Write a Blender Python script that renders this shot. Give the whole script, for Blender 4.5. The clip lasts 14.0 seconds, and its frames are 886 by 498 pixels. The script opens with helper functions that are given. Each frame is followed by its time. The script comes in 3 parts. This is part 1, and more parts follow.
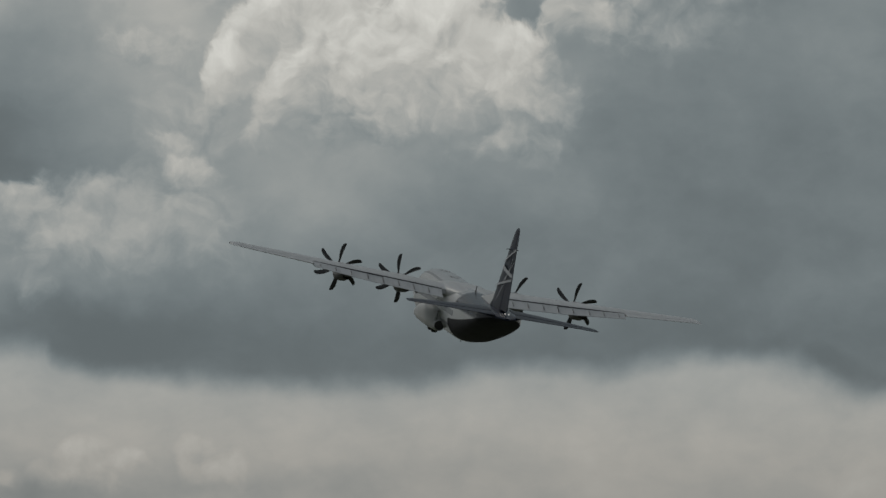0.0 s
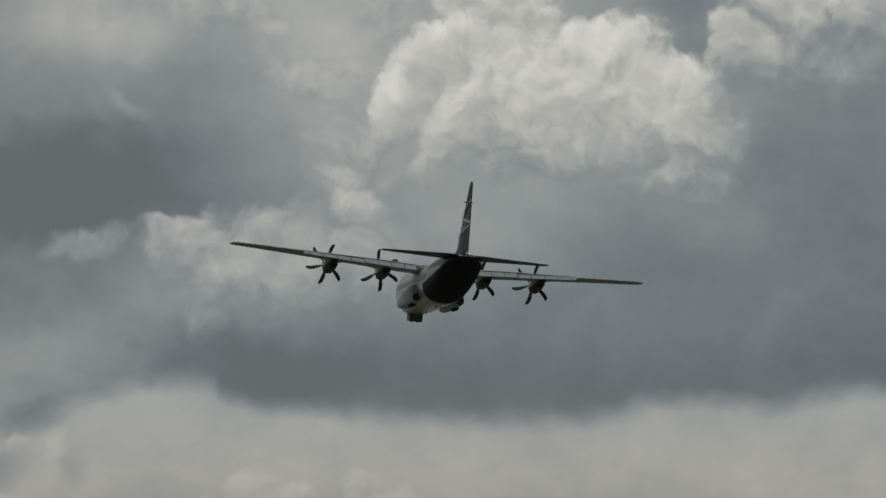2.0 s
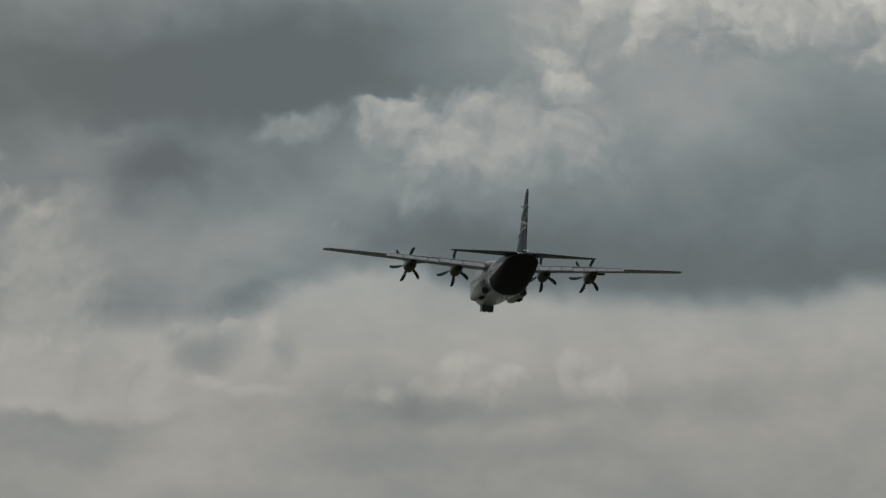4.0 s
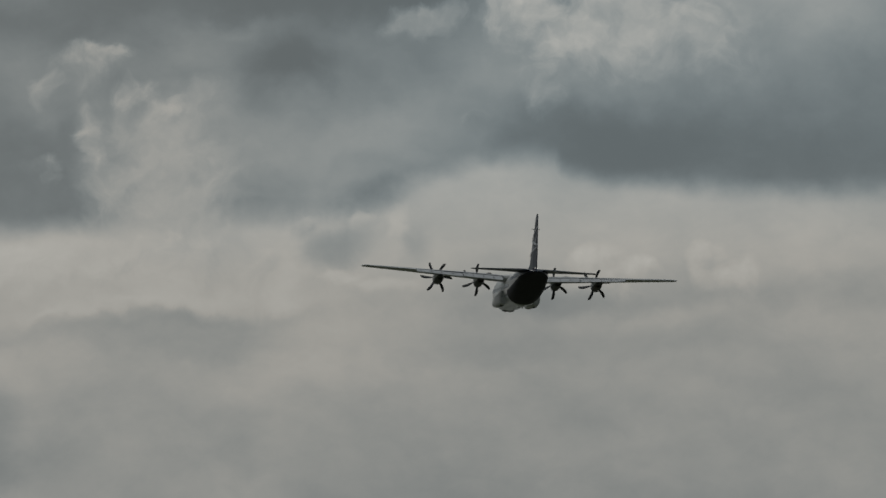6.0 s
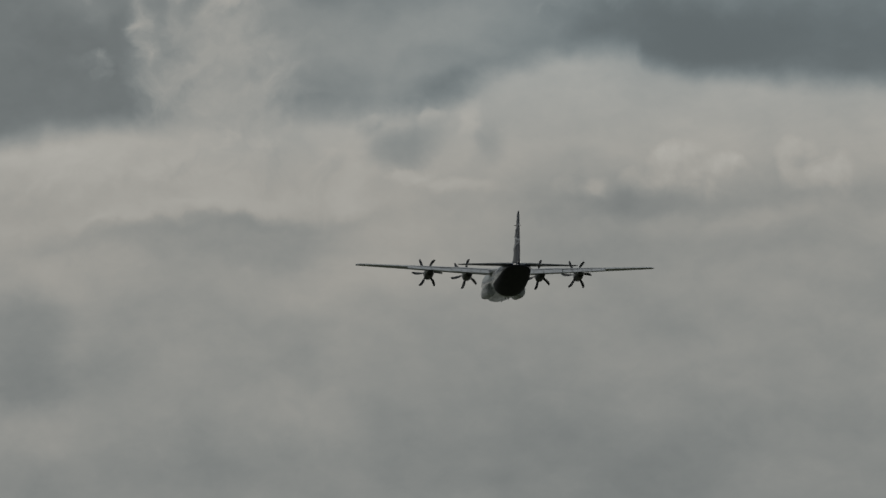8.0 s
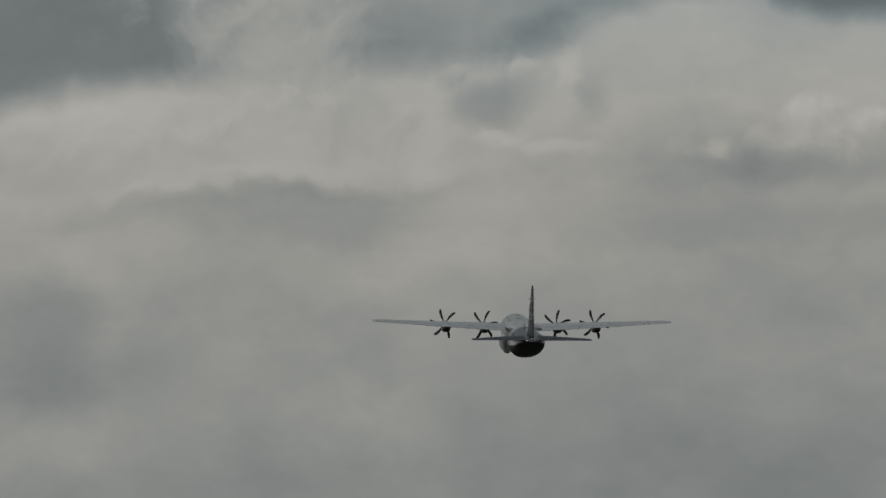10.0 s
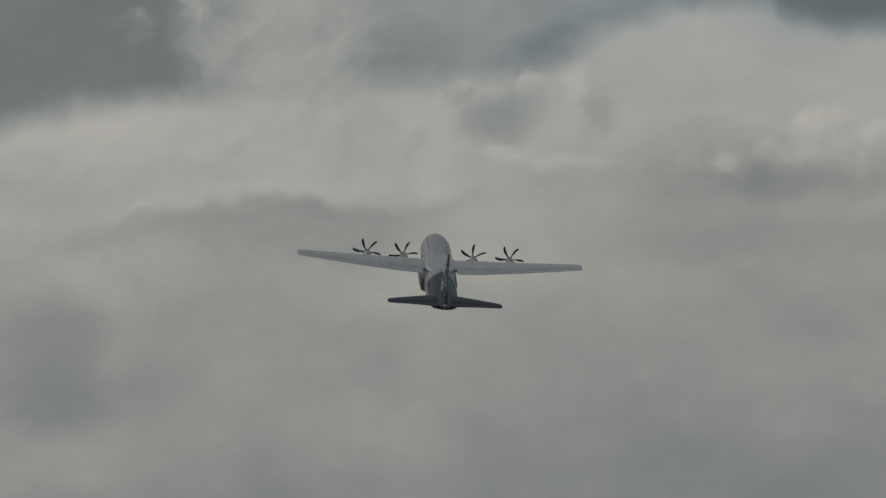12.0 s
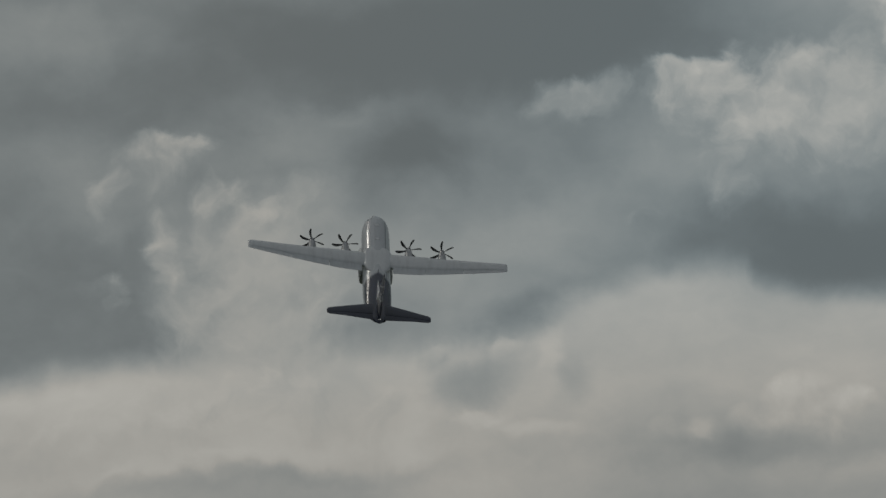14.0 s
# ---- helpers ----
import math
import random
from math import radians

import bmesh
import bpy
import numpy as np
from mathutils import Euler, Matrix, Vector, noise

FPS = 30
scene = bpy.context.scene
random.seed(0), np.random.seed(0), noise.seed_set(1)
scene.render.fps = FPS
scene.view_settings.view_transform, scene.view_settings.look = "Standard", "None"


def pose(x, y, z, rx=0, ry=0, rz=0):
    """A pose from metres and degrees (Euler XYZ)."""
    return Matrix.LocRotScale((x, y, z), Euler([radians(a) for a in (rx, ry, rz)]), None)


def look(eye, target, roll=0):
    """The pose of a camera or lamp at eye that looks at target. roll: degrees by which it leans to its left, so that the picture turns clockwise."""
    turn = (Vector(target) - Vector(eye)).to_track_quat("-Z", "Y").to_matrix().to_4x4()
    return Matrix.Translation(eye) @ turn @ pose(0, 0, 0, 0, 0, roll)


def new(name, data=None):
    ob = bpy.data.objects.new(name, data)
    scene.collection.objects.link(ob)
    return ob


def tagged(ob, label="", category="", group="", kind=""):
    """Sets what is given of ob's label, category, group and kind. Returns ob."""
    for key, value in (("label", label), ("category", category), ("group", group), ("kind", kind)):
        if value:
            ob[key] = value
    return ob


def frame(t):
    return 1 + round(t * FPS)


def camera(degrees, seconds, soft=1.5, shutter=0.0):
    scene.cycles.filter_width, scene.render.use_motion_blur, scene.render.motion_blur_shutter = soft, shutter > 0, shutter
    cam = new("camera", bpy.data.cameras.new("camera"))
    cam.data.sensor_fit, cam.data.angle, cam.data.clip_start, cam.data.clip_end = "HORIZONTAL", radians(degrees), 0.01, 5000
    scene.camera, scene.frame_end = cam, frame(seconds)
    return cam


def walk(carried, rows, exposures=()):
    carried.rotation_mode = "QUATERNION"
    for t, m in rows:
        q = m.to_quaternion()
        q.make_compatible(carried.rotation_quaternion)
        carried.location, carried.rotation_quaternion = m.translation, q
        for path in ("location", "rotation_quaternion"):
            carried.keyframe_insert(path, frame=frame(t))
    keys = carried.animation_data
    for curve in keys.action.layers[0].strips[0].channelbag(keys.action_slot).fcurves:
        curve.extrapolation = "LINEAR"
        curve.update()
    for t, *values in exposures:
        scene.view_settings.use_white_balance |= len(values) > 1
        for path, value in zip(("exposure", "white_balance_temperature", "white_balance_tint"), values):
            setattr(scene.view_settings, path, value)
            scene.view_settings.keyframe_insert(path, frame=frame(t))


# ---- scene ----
cam = camera(5.5, 14.0, soft=1.5)

# ---- camera: on a tripod at eye height, panning and tilting after the aeroplane ----
CAMERA_TURN = [  # seconds, degrees to the left, degrees up, roll
    (0, 0.0000, 9.0000, -0.000),
    (0.5, 0.2423, 9.2499, 0.059),
    (1, 0.4398, 9.2863, 0.112),
    (1.5, 0.8197, 9.5017, -0.025),
    (2, 1.0526, 9.2087, 0.075),
    (2.5, 1.4266, 9.1978, 0.027),
    (3, 1.6787, 8.9449, 0.125),
    (3.5, 2.0440, 8.6789, 0.099),
    (6, 3.2033, 7.8114, -0.549),
    (6.5, 3.3630, 7.6320, -0.531),
    (7, 3.5341, 7.5050, -0.625),
    (7.5, 3.7164, 7.3853, -0.663),
    (8, 3.6383, 7.2220, -0.822),
    (10.5, 4.2681, 6.9639, -1.193),
    (11, 4.3131, 6.8257, -1.247),
    (11.5, 4.4463, 6.8762, -1.391),
    (12, 4.2420, 7.1707, -1.502),
    (12.5, 4.3331, 7.4413, -1.512),
    (13, 4.2621, 7.9757, -1.389),
    (13.5, 4.1108, 8.3026, -1.397),
    (14, 4.0387, 8.8211, -1.621),
]
FLIGHT = [  # seconds, place, heading, pitch and bank in degrees
    (0, 1.27, 760.51, 116.97, 10.31, 15.36, 7.91),
    (0.5, -3.21, 787.31, 124.54, 10.35, 12.57, 6.83),
    (1, -7.98, 817.07, 131.12, 10.45, 9.51, 5.79),
    (1.5, -12.44, 849.16, 136.60, 10.29, 6.96, 5.10),
    (2, -17.18, 881.74, 140.70, 10.07, 5.21, 4.11),
    (2.5, -21.77, 914.46, 143.74, 9.93, 4.78, 3.38),
    (3, -26.54, 947.81, 145.85, 9.99, 4.49, 2.81),
    (3.5, -31.18, 981.93, 147.80, 9.89, 4.08, 2.75),
    (6, -55.73, 1164.28, 155.83, 9.31, 4.88, 2.57),
    (6.5, -59.99, 1190.36, 156.53, 9.31, 4.72, 2.04),
    (7, -63.95, 1211.17, 156.31, 9.24, 4.86, 1.46),
    (7.5, -67.28, 1225.39, 155.31, 9.16, 4.78, 1.20),
    (8, -70.32, 1234.27, 153.32, 9.01, 4.56, 0.84),
    (10.5, -83.83, 1234.58, 141.98, 7.74, 16.30, 1.42),
    (11, -88.34, 1248.61, 145.36, 7.49, 19.79, 2.21),
    (11.5, -92.66, 1268.41, 151.81, 7.22, 22.56, 3.30),
    (12, -96.69, 1293.01, 161.36, 6.55, 25.68, 4.64),
    (12.5, -100.51, 1320.71, 172.16, 6.02, 28.41, 5.71),
    (13, -104.27, 1349.84, 185.88, 5.67, 32.09, 6.74),
    (13.5, -107.18, 1379.57, 200.81, 5.23, 35.13, 7.31),
    (14, -109.98, 1409.03, 218.76, 4.43, 38.44, 8.15),
]
EYE = Vector((0, 0, 1.7))


def aim(left, up, roll):
    """The pose of the camera at its stand, turned to the left and up by degrees."""
    a, e = radians(left), radians(up)
    way = Vector((-math.sin(a) * math.cos(e), math.cos(a) * math.cos(e), math.sin(e)))
    return look(EYE, EYE + way * 100, roll)


walk(cam, [(t, aim(*turn)) for t, *turn in CAMERA_TURN], exposures=[(0, 0.0), (14, 0.0)])

# ---- light: a broken overcast sky with a veiled sun ----
SUN_LEFT, SUN_UP = 50.0, 48.0
world = bpy.data.worlds.new("overcast_sky")
scene.world = world
world.use_nodes = True
wn, wl = world.node_tree.nodes, world.node_tree.links
sky = wn.new("ShaderNodeTexSky")
sky.sky_type, sky.sun_disc = "NISHITA", False
sky.sun_elevation, sky.sun_rotation = radians(SUN_UP), radians(-SUN_LEFT)
bg = wn["Background"]
wcoord = wn.new("ShaderNodeTexCoord")
wnoise = wn.new("ShaderNodeTexNoise")
wnoise.inputs["Scale"].default_value, wnoise.inputs["Detail"].default_value = 3.5, 6
wl.new(wcoord.outputs["Generated"], wnoise.inputs["Vector"])
wramp = wn.new("ShaderNodeValToRGB")
wramp.color_ramp.elements[0].position, wramp.color_ramp.elements[1].position = 0.3, 0.72
wramp.color_ramp.elements[0].color, wramp.color_ramp.elements[1].color = (1.6, 1.78, 1.87, 1), (4.2, 4.4, 4.45, 1)
wl.new(wnoise.outputs["Fac"], wramp.inputs["Fac"])
wmix = wn.new("ShaderNodeMix")
wmix.data_type = "RGBA"
wmix.inputs[0].default_value = 0.9
wl.new(sky.outputs["Color"], wmix.inputs[6])
wl.new(wramp.outputs["Color"], wmix.inputs[7])
wsep = wn.new("ShaderNodeSeparateXYZ")
wl.new(wcoord.outputs["Generated"], wsep.inputs[0])
wrise = wn.new("ShaderNodeMapRange")
wrise.inputs["To Min"].default_value, wrise.inputs["To Max"].default_value = 0.30, 1.40
wl.new(wsep.outputs["Z"], wrise.inputs["Value"])
wfall = wn.new("ShaderNodeVectorMath")
wfall.operation = "SCALE"
wl.new(wmix.outputs[2], wfall.inputs[0])
wl.new(wrise.outputs[0], wfall.inputs["Scale"])
wl.new(wfall.outputs[0], bg.inputs["Color"])
bg.inputs["Strength"].default_value = 0.075

sun = new("sun", bpy.data.lights.new("sun", "SUN"))
sun.data.energy, sun.data.angle, sun.data.color = 0.6, radians(14), (1.0, 0.95, 0.86)
sun_way = Vector((-math.sin(radians(SUN_LEFT)) * math.cos(radians(SUN_UP)),
                  math.cos(radians(SUN_LEFT)) * math.cos(radians(SUN_UP)), math.sin(radians(SUN_UP))))
sun.matrix_world = look(sun_way * 300, (0, 0, 0))


# ---- materials ----
class Nodes:
    """Shortcuts for wiring a node tree."""

    def __init__(self, name):
        self.mat = bpy.data.materials.new(name)
        self.mat.use_nodes = True
        self.n, self.l = self.mat.node_tree.nodes, self.mat.node_tree.links
        self.bsdf, self.end = self.n["Principled BSDF"], self.n["Material Output"]

    def plug(self, socket, value):
        if isinstance(value, bpy.types.NodeSocket):
            self.l.new(value, socket)
        elif value is not None:
            socket.default_value = value

    def math(self, op, a, b=None, c=None, clamp=False):
        n = self.n.new("ShaderNodeMath")
        n.operation, n.use_clamp = op, clamp
        for s, v in zip(n.inputs, (a, b, c)):
            self.plug(s, v)
        return n.outputs[0]

    def vec(self, op, a, b=None, scale=None):
        n = self.n.new("ShaderNodeVectorMath")
        n.operation = op
        self.plug(n.inputs[0], a)
        self.plug(n.inputs[1], b)
        if scale is not None:
            self.plug(n.inputs["Scale"], scale)
        return n.outputs["Value"] if op in ("LENGTH", "DOT_PRODUCT", "DISTANCE") else n.outputs["Vector"]

    def noise(self, v, scale, detail=4.0, rough=0.5, colour=False, distortion=0.0):
        n = self.n.new("ShaderNodeTexNoise")
        self.plug(n.inputs["Vector"], v)
        n.inputs["Scale"].default_value, n.inputs["Detail"].default_value = scale, detail
        n.inputs["Roughness"].default_value, n.inputs["Distortion"].default_value = rough, distortion
        return n.outputs["Color" if colour else "Fac"]

    def smooth(self, v, lo, hi, a=0.0, b=1.0):
        n = self.n.new("ShaderNodeMapRange")
        n.interpolation_type = "SMOOTHSTEP"
        for s, x in zip(n.inputs, (v, lo, hi, a, b)):
            self.plug(s, x)
        return n.outputs[0]

    def mix(self, fac, a, b):
        n = self.n.new("ShaderNodeMix")
        n.data_type = "RGBA"
        self.plug(n.inputs[0], fac)
        self.plug(n.inputs[6], a)
        self.plug(n.inputs[7], b)
        return n.outputs[2]

    def place(self):
        return self.n.new("ShaderNodeTexCoord").outputs["Object"]

    def split(self, v):
        n = self.n.new("ShaderNodeSeparateXYZ")
        self.plug(n.inputs[0], v)
        return n.outputs

    def bump(self, height, strength, distance):
        n = self.n.new("ShaderNodeBump")
        n.inputs["Strength"].default_value, n.inputs["Distance"].default_value = strength, distance
        self.plug(n.inputs["Height"], height)
        self.plug(self.bsdf.inputs["Normal"], n.outputs[0])


def paint(name, colour, rough=0.4, dirt=0.25, metal=0.0, streak=1.0, gloss=0.45):
    """Aircraft paint: fine mottling, streaks of grime along the flow, faint waviness of the skin."""
    k = Nodes(name)
    p = k.place()
    grime = k.noise(k.vec("MULTIPLY", p, (1.6, 0.22 * streak, 1.6)), 1.1, 6, 0.6)
    fine = k.noise(p, 6.0, 5, 0.6)
    dark = tuple(c * (1 - dirt) for c in colour[:3]) + (1,)
    fac = k.math("MULTIPLY_ADD", k.smooth(grime, 0.42, 0.72), 0.75, k.math("MULTIPLY", fine, 0.25))
    k.plug(k.bsdf.inputs["Base Color"], k.mix(fac, (*colour[:3], 1), dark))
    k.plug(k.bsdf.inputs["Roughness"], k.math("MULTIPLY_ADD", fine, 0.2, rough - 0.1))
    k.bsdf.inputs["Metallic"].default_value = metal
    k.bsdf.inputs["Specular IOR Level"].default_value = gloss
    k.bump(k.noise(p, 1.3, 3, 0.5), 0.12, 0.05)
    return k.mat


def plain(name, colour, rough=0.5, metal=0.0, grain=20.0, glow=0.0):
    k = Nodes(name)
    g = k.noise(k.place(), grain, 4, 0.6)
    k.plug(k.bsdf.inputs["Base Color"], k.mix(g, (*[c * 0.8 for c in colour], 1), (*[c * 1.15 for c in colour], 1)))
    k.bsdf.inputs["Roughness"].default_value, k.bsdf.inputs["Metallic"].default_value = rough, metal
    if glow:
        k.bsdf.inputs["Emission Color"].default_value = (*colour, 1)
        k.bsdf.inputs["Emission Strength"].default_value = glow
    return k.mat


WHITE, NAVY = (0.525, 0.54, 0.545), (0.009, 0.014, 0.032)


def fuselage_paint():
    """Pale grey upper and side skin; navy on the back behind the wing, fading forward, on the swept-up rear belly, and
    dark side bands: cheat line and painted-in gloss.
    """
    k = Nodes("fuselage_paint")
    p = k.place()
    x, y, z = k.split(p)[0], k.split(p)[1], k.split(p)[2]
    grime = k.smooth(k.noise(k.vec("MULTIPLY", p, (1.5, 0.2, 1.5)), 1.2, 6, 0.62), 0.42, 0.75)
    fine = k.noise(p, 7.0, 5, 0.6)
    skin = k.mix(k.math("MULTIPLY_ADD", grime, 0.7, k.math("MULTIPLY", fine, 0.3)), (*WHITE, 1), (0.44, 0.45, 0.45, 1))
    # a slightly darker grey walkway along the crown
    side = k.math("ABSOLUTE", x)
    roof = k.math("GREATER_THAN", z, 1.0)
    walkway = k.math("MULTIPLY", k.math("LESS_THAN", side, 1.15), roof)
    skin = k.mix(k.math("MULTIPLY", walkway, 0.5), skin, (0.36, 0.38, 0.40, 1))
    line = k.math("MULTIPLY", k.math("GREATER_THAN", side, 1.2), k.math("LESS_THAN", side, 1.42))
    skin = k.mix(k.math("MULTIPLY", k.math("MULTIPLY", line, roof), 0.6), skin, (0.10, 0.11, 0.13, 1))
    # cheat lines along the sides, widened to paint in dark bands of reflection
    for lo, hi, strength in ((0.25, 0.70, 0.75), (-0.75, -0.5, 0.5)):
        band = k.math("MULTIPLY", k.math("GREATER_THAN", z, lo), k.math("LESS_THAN", z, hi))
        band = k.math("MULTIPLY", band, k.math("GREATER_THAN", y, -9.0))
        skin = k.mix(k.math("MULTIPLY", band, strength), skin, (0.10, 0.11, 0.13, 1))
    # navy back with a speckled edge
    fade = k.math("MULTIPLY_ADD", k.noise(p, 5.0, 6, 0.7), 2.2, k.math("MULTIPLY_ADD", k.math("ABSOLUTE", x), -1.1, -1.2))
    fade = k.math("SUBTRACT", fade, y)
    back = k.math("MULTIPLY", k.smooth(fade, 5.3, 6.4), k.smooth(z, 0.95, 1.25))
    skin = k.mix(back, skin, (*NAVY, 1))
    k.plug(k.bsdf.inputs["Base Color"], skin)
    k.plug(k.bsdf.inputs["Roughness"], k.math("MULTIPLY_ADD", fine, 0.15, 0.17))
    # skin laps every 1.5 m along the barrel
    lap = k.math("FRACT", k.math("MULTIPLY", y, 0.66))
    k.bump(k.math("MULTIPLY_ADD", k.math("LESS_THAN", lap, 0.02), -0.4, k.noise(p, 1.2, 3, 0.5)), 0.18, 0.06)
    return k.mat


M_SKIN = fuselage_paint()
M_GREY = paint("pale_grey_paint", WHITE, 0.42, 0.16)
M_FLAP = paint("flap_paint", (0.51, 0.53, 0.54), 0.5, 0.2)
M_NAVY = paint("navy_paint", NAVY, 0.36, 0.35, gloss=0.34)
M_BELLY = paint("black_rear_belly", (0.03, 0.031, 0.037), 0.7, 0.3, gloss=0.2)
M_LINE = plain("white_stripe_and_edge_glint", (0.55, 0.57, 0.60), 0.45)
M_DARK = plain("mouth_shade", (0.04, 0.04, 0.042), 0.7)
M_NACELLE = paint("nacelle_paint", (0.40, 0.405, 0.41), 0.45, 0.4)
M_NACELLE_SHADE = paint("shaded_cowling", (0.085, 0.085, 0.088), 0.5, 0.5, gloss=0.35)
M_SOOT = plain("sooty_metal", (0.035, 0.032, 0.030), 0.7, 0.3)
M_BLADE = plain("black_blade_composite", (0.06, 0.061, 0.063), 0.42)
M_SPINNER = plain("spinner_grey_metal", (0.35, 0.35, 0.35), 0.35, 0.2)
M_TYRE = plain("tyre_rubber", (0.018, 0.018, 0.018), 0.85)
M_STEEL = plain("gear_steel", (0.5, 0.5, 0.5), 0.35, 0.8)
M_BRACKET = plain("bracket_grey", (0.2, 0.2, 0.205), 0.6)
M_SLOT_SHADE = plain("slot_shade_grey", (0.07, 0.07, 0.075), 0.7)
M_DOOR = plain("gear_door_grey", (0.16, 0.165, 0.17), 0.5)
M_GLASS = plain("cockpit_glass", (0.015, 0.02, 0.025), 0.08)
M_LAMP = plain("white_tail_light", (1.0, 0.97, 0.9), 0.4, glow=0.5)


# ---- sky: the wall of cloud behind the aeroplane ----
FAR = 4600.0
NEARER = [(0, 1.0), (6.5, 1.0), (7, 1.005), (7.5, 1.028), (8, 1.06), (8.2, 1.082), (9.8, 1.24), (10.3, 1.25), (14, 1.25)]  # seconds, how much larger it looks
FOCAL = 784 / math.tan(radians(2.75))
# Cloud masses round the first line of sight: middle across and up, half width, half height, tilt, then tone.
DRIFTS = [  # soft dark and light drifts
    (-8.65, 1.96, 3.3, 1.1, 4, -0.055), (-6.64, 3.86, 1.9, 1.2, -20, -0.06), (-9.24, 4.66, 2.2, 1.1, 0, 0.09), (-4.93, 5.25, 2, 1.6, 20, 0.06),
    (-10.6, 2.03, 4.2, 1.1, 5, -0.045), (-12.1, 3.24, 3.8, 0.7, 0, 0.035), (-13.01, 0.24, 1.2, 0.5, 10, 0.06), (-11.71, -0.07, 0.9, 0.45, 0, -0.03),
    (-9.1, 0.02, 2.6, 1.1, 0, 0.045), (-10.31, -1.17, 2.2, 0.9, 0, 0.03), (-2.54, 4.14, 6.4, 3.4, 0, 0.1), (-5.64, 1.85, 8, 4.2, 0, 0.015),
]
DRIFTS_2 = [
    (-3.79, 0.1, 2.2, 1.5, 0, 0.035), (-8.64, 5.16, 3.8, 1.4, 0, 0.07), (-4.54, 2.65, 2.6, 1.7, 0, 0.04), (-5.44, 3.81, 2.4, 1.1, 0, 0.05),
    (-8, -0.68, 3.3, 1.2, 0, 0.05), (-0.58, 2.89, 3, 1.5, 0, 0.03), (-13.32, -1.26, 1.6, 0.9, 0, 0.05), (5.16, 1.11, 4.2, 2.2, 0, -0.01),
    (3.66, -1.59, 4.2, 0.6, 3, -0.03), (-2.24, -1.79, 3, 0.6, 0, -0.015), (6.66, 3.61, 2.6, 1.5, 0, 0.04), (-1.84, 1.11, 1.7, 1.1, 0, 0.05),
]
DRIFTS_3 = [
    (2.16, 1.11, 1.5, 0.9, 0, 0.03), (6.56, -2.14, 1.7, 0.45, -12, -0.05), (-4.85, -1.41, 4.2, 0.9, -1, -0.03), (-11.64, 0.01, 1.4, 0.45, -1, -0.025),
    (-16.05, 0.79, 2.2, 0.6, -1, -0.03), (-16.51, -2.11, 1.5, 1.1, -1, -0.005), (-10.46, -1.21, 1.8, 0.8, -1, 0.02), (-11.88, -1.89, 1.1, 1.1, -1, 0.05),
    (-8.07, -2.26, 1.6, 0.6, -1, 0.01), (-15.69, -0.29, 2.3, 0.9, -1, 0.03), (-13.85, -3.64, 3.3, 0.9, 2, 0.03), (-12.65, -3.96, 1.6, 0.6, -1, 0.035),
]
DRIFTS_4 = [
    (-16.36, -3.19, 2.2, 0.55, 5, 0.03), (-10.8, -1.79, 1.9, 0.9, 9, 0.03), (-15.73, -3.89, 2.4, 0.24, 9, -0.022), (-14.29, -4.17, 2.64, 0.14, 5, 0.02),
    (-15.51, -4.74, 3.36, 0.32, 3, -0.02), (-12.93, -4.45, 1.76, 0.18, -5, -0.03), (-17.58, -6.16, 1.04, 0.64, -1, -0.05), (-17.45, -7.05, 0.96, 0.56, 9, -0.05),
    (-16.75, -7.88, 1.92, 0.48, 9, 0.02), (-13.03, -7.74, 1.76, 0.48, -1, 0.015), (-10.14, -5.34, 3.84, 0.88, -1, 0.025), (-15.08, -8.73, 3.84, 0.48, 4, -0.02),
]
DRIFTS_5 = [
    (-8.64, -8.59, 4.47, 1.12, 5, -0.03), (-17.66, -3.75, 0.88, 0.36, 24, -0.03), (-0.84, -3.19, 5, 0.6, 0, 0.01), (-5.34, -4.19, 4.2, 0.5, 0, -0.035),
    (1.66, -4.19, 3.3, 0.6, 0, 0.01), (-13.04, -4.77, 2.2, 0.6, 0, -0.035), (-1.11, -4.11, 3, 0.6, 8, -0.02), (-6.92, -5.08, 4.8, 0.4, -1, -0.02),
    (-14.44, -4.45, 2.8, 0.25, 7, -0.03), (-6.33, -4.28, 3.3, 0.35, -1, -0.02), (-7.68, -3.91, 2.64, 0.48, -2, -0.015), (-11.88, 1.46, 3.36, 0.72, -2, -0.025),
]
DRIFTS_6 = [
    (-17.02, 1.91, 1.6, 0.48, -2, 0.05), (-12.31, 0.68, 0.96, 0.19, 4, 0.025), (-11.93, 0.14, 1.36, 0.4, -2, -0.025), (-9.38, -0.32, 1.84, 0.8, -2, -0.035),
    (-10.58, -2.24, 1.12, 0.4, 13, 0.045), (-10.69, 1.01, 4.15, 1.36, -2, -0.045), (-6.38, -1.32, 2.08, 0.88, -2, -0.06), (-9.47, 1.6, 3.36, 0.64, -2, -0.015),
    (-14.68, 1.81, 2.4, 0.8, -2, -0.02),
]
SCRAPS = [  # small torn dark patches
    (-10.96, -3.32, 0.71, 0.42, 14, -0.075), (-9.58, -3.29, 0.38, 0.47, -21, -0.045), (-11.49, -3.95, 0.38, 0.33, -1, -0.03), (-10.22, -2.37, 0.85, 0.42, 9, -0.05),
    (1.17, 4.93, 0.75, 0.6, 0, -0.05), (1.51, 4.21, 0.5, 0.3, 0, -0.04), (-10.82, -3.78, 0.47, 0.13, 9, 0.03), (-10.17, -3.98, 0.85, 0.15, -9, 0.03),
    (-9.86, -2.9, 0.19, 0.47, -11, 0.03), (-8.59, 3.13, 0.5, 0.16, -40, 0.05), (-14.93, -0.34, 0.32, 0.48, -2, -0.02), (-15.68, -1.04, 0.2, 0.48, -2, -0.02),
]
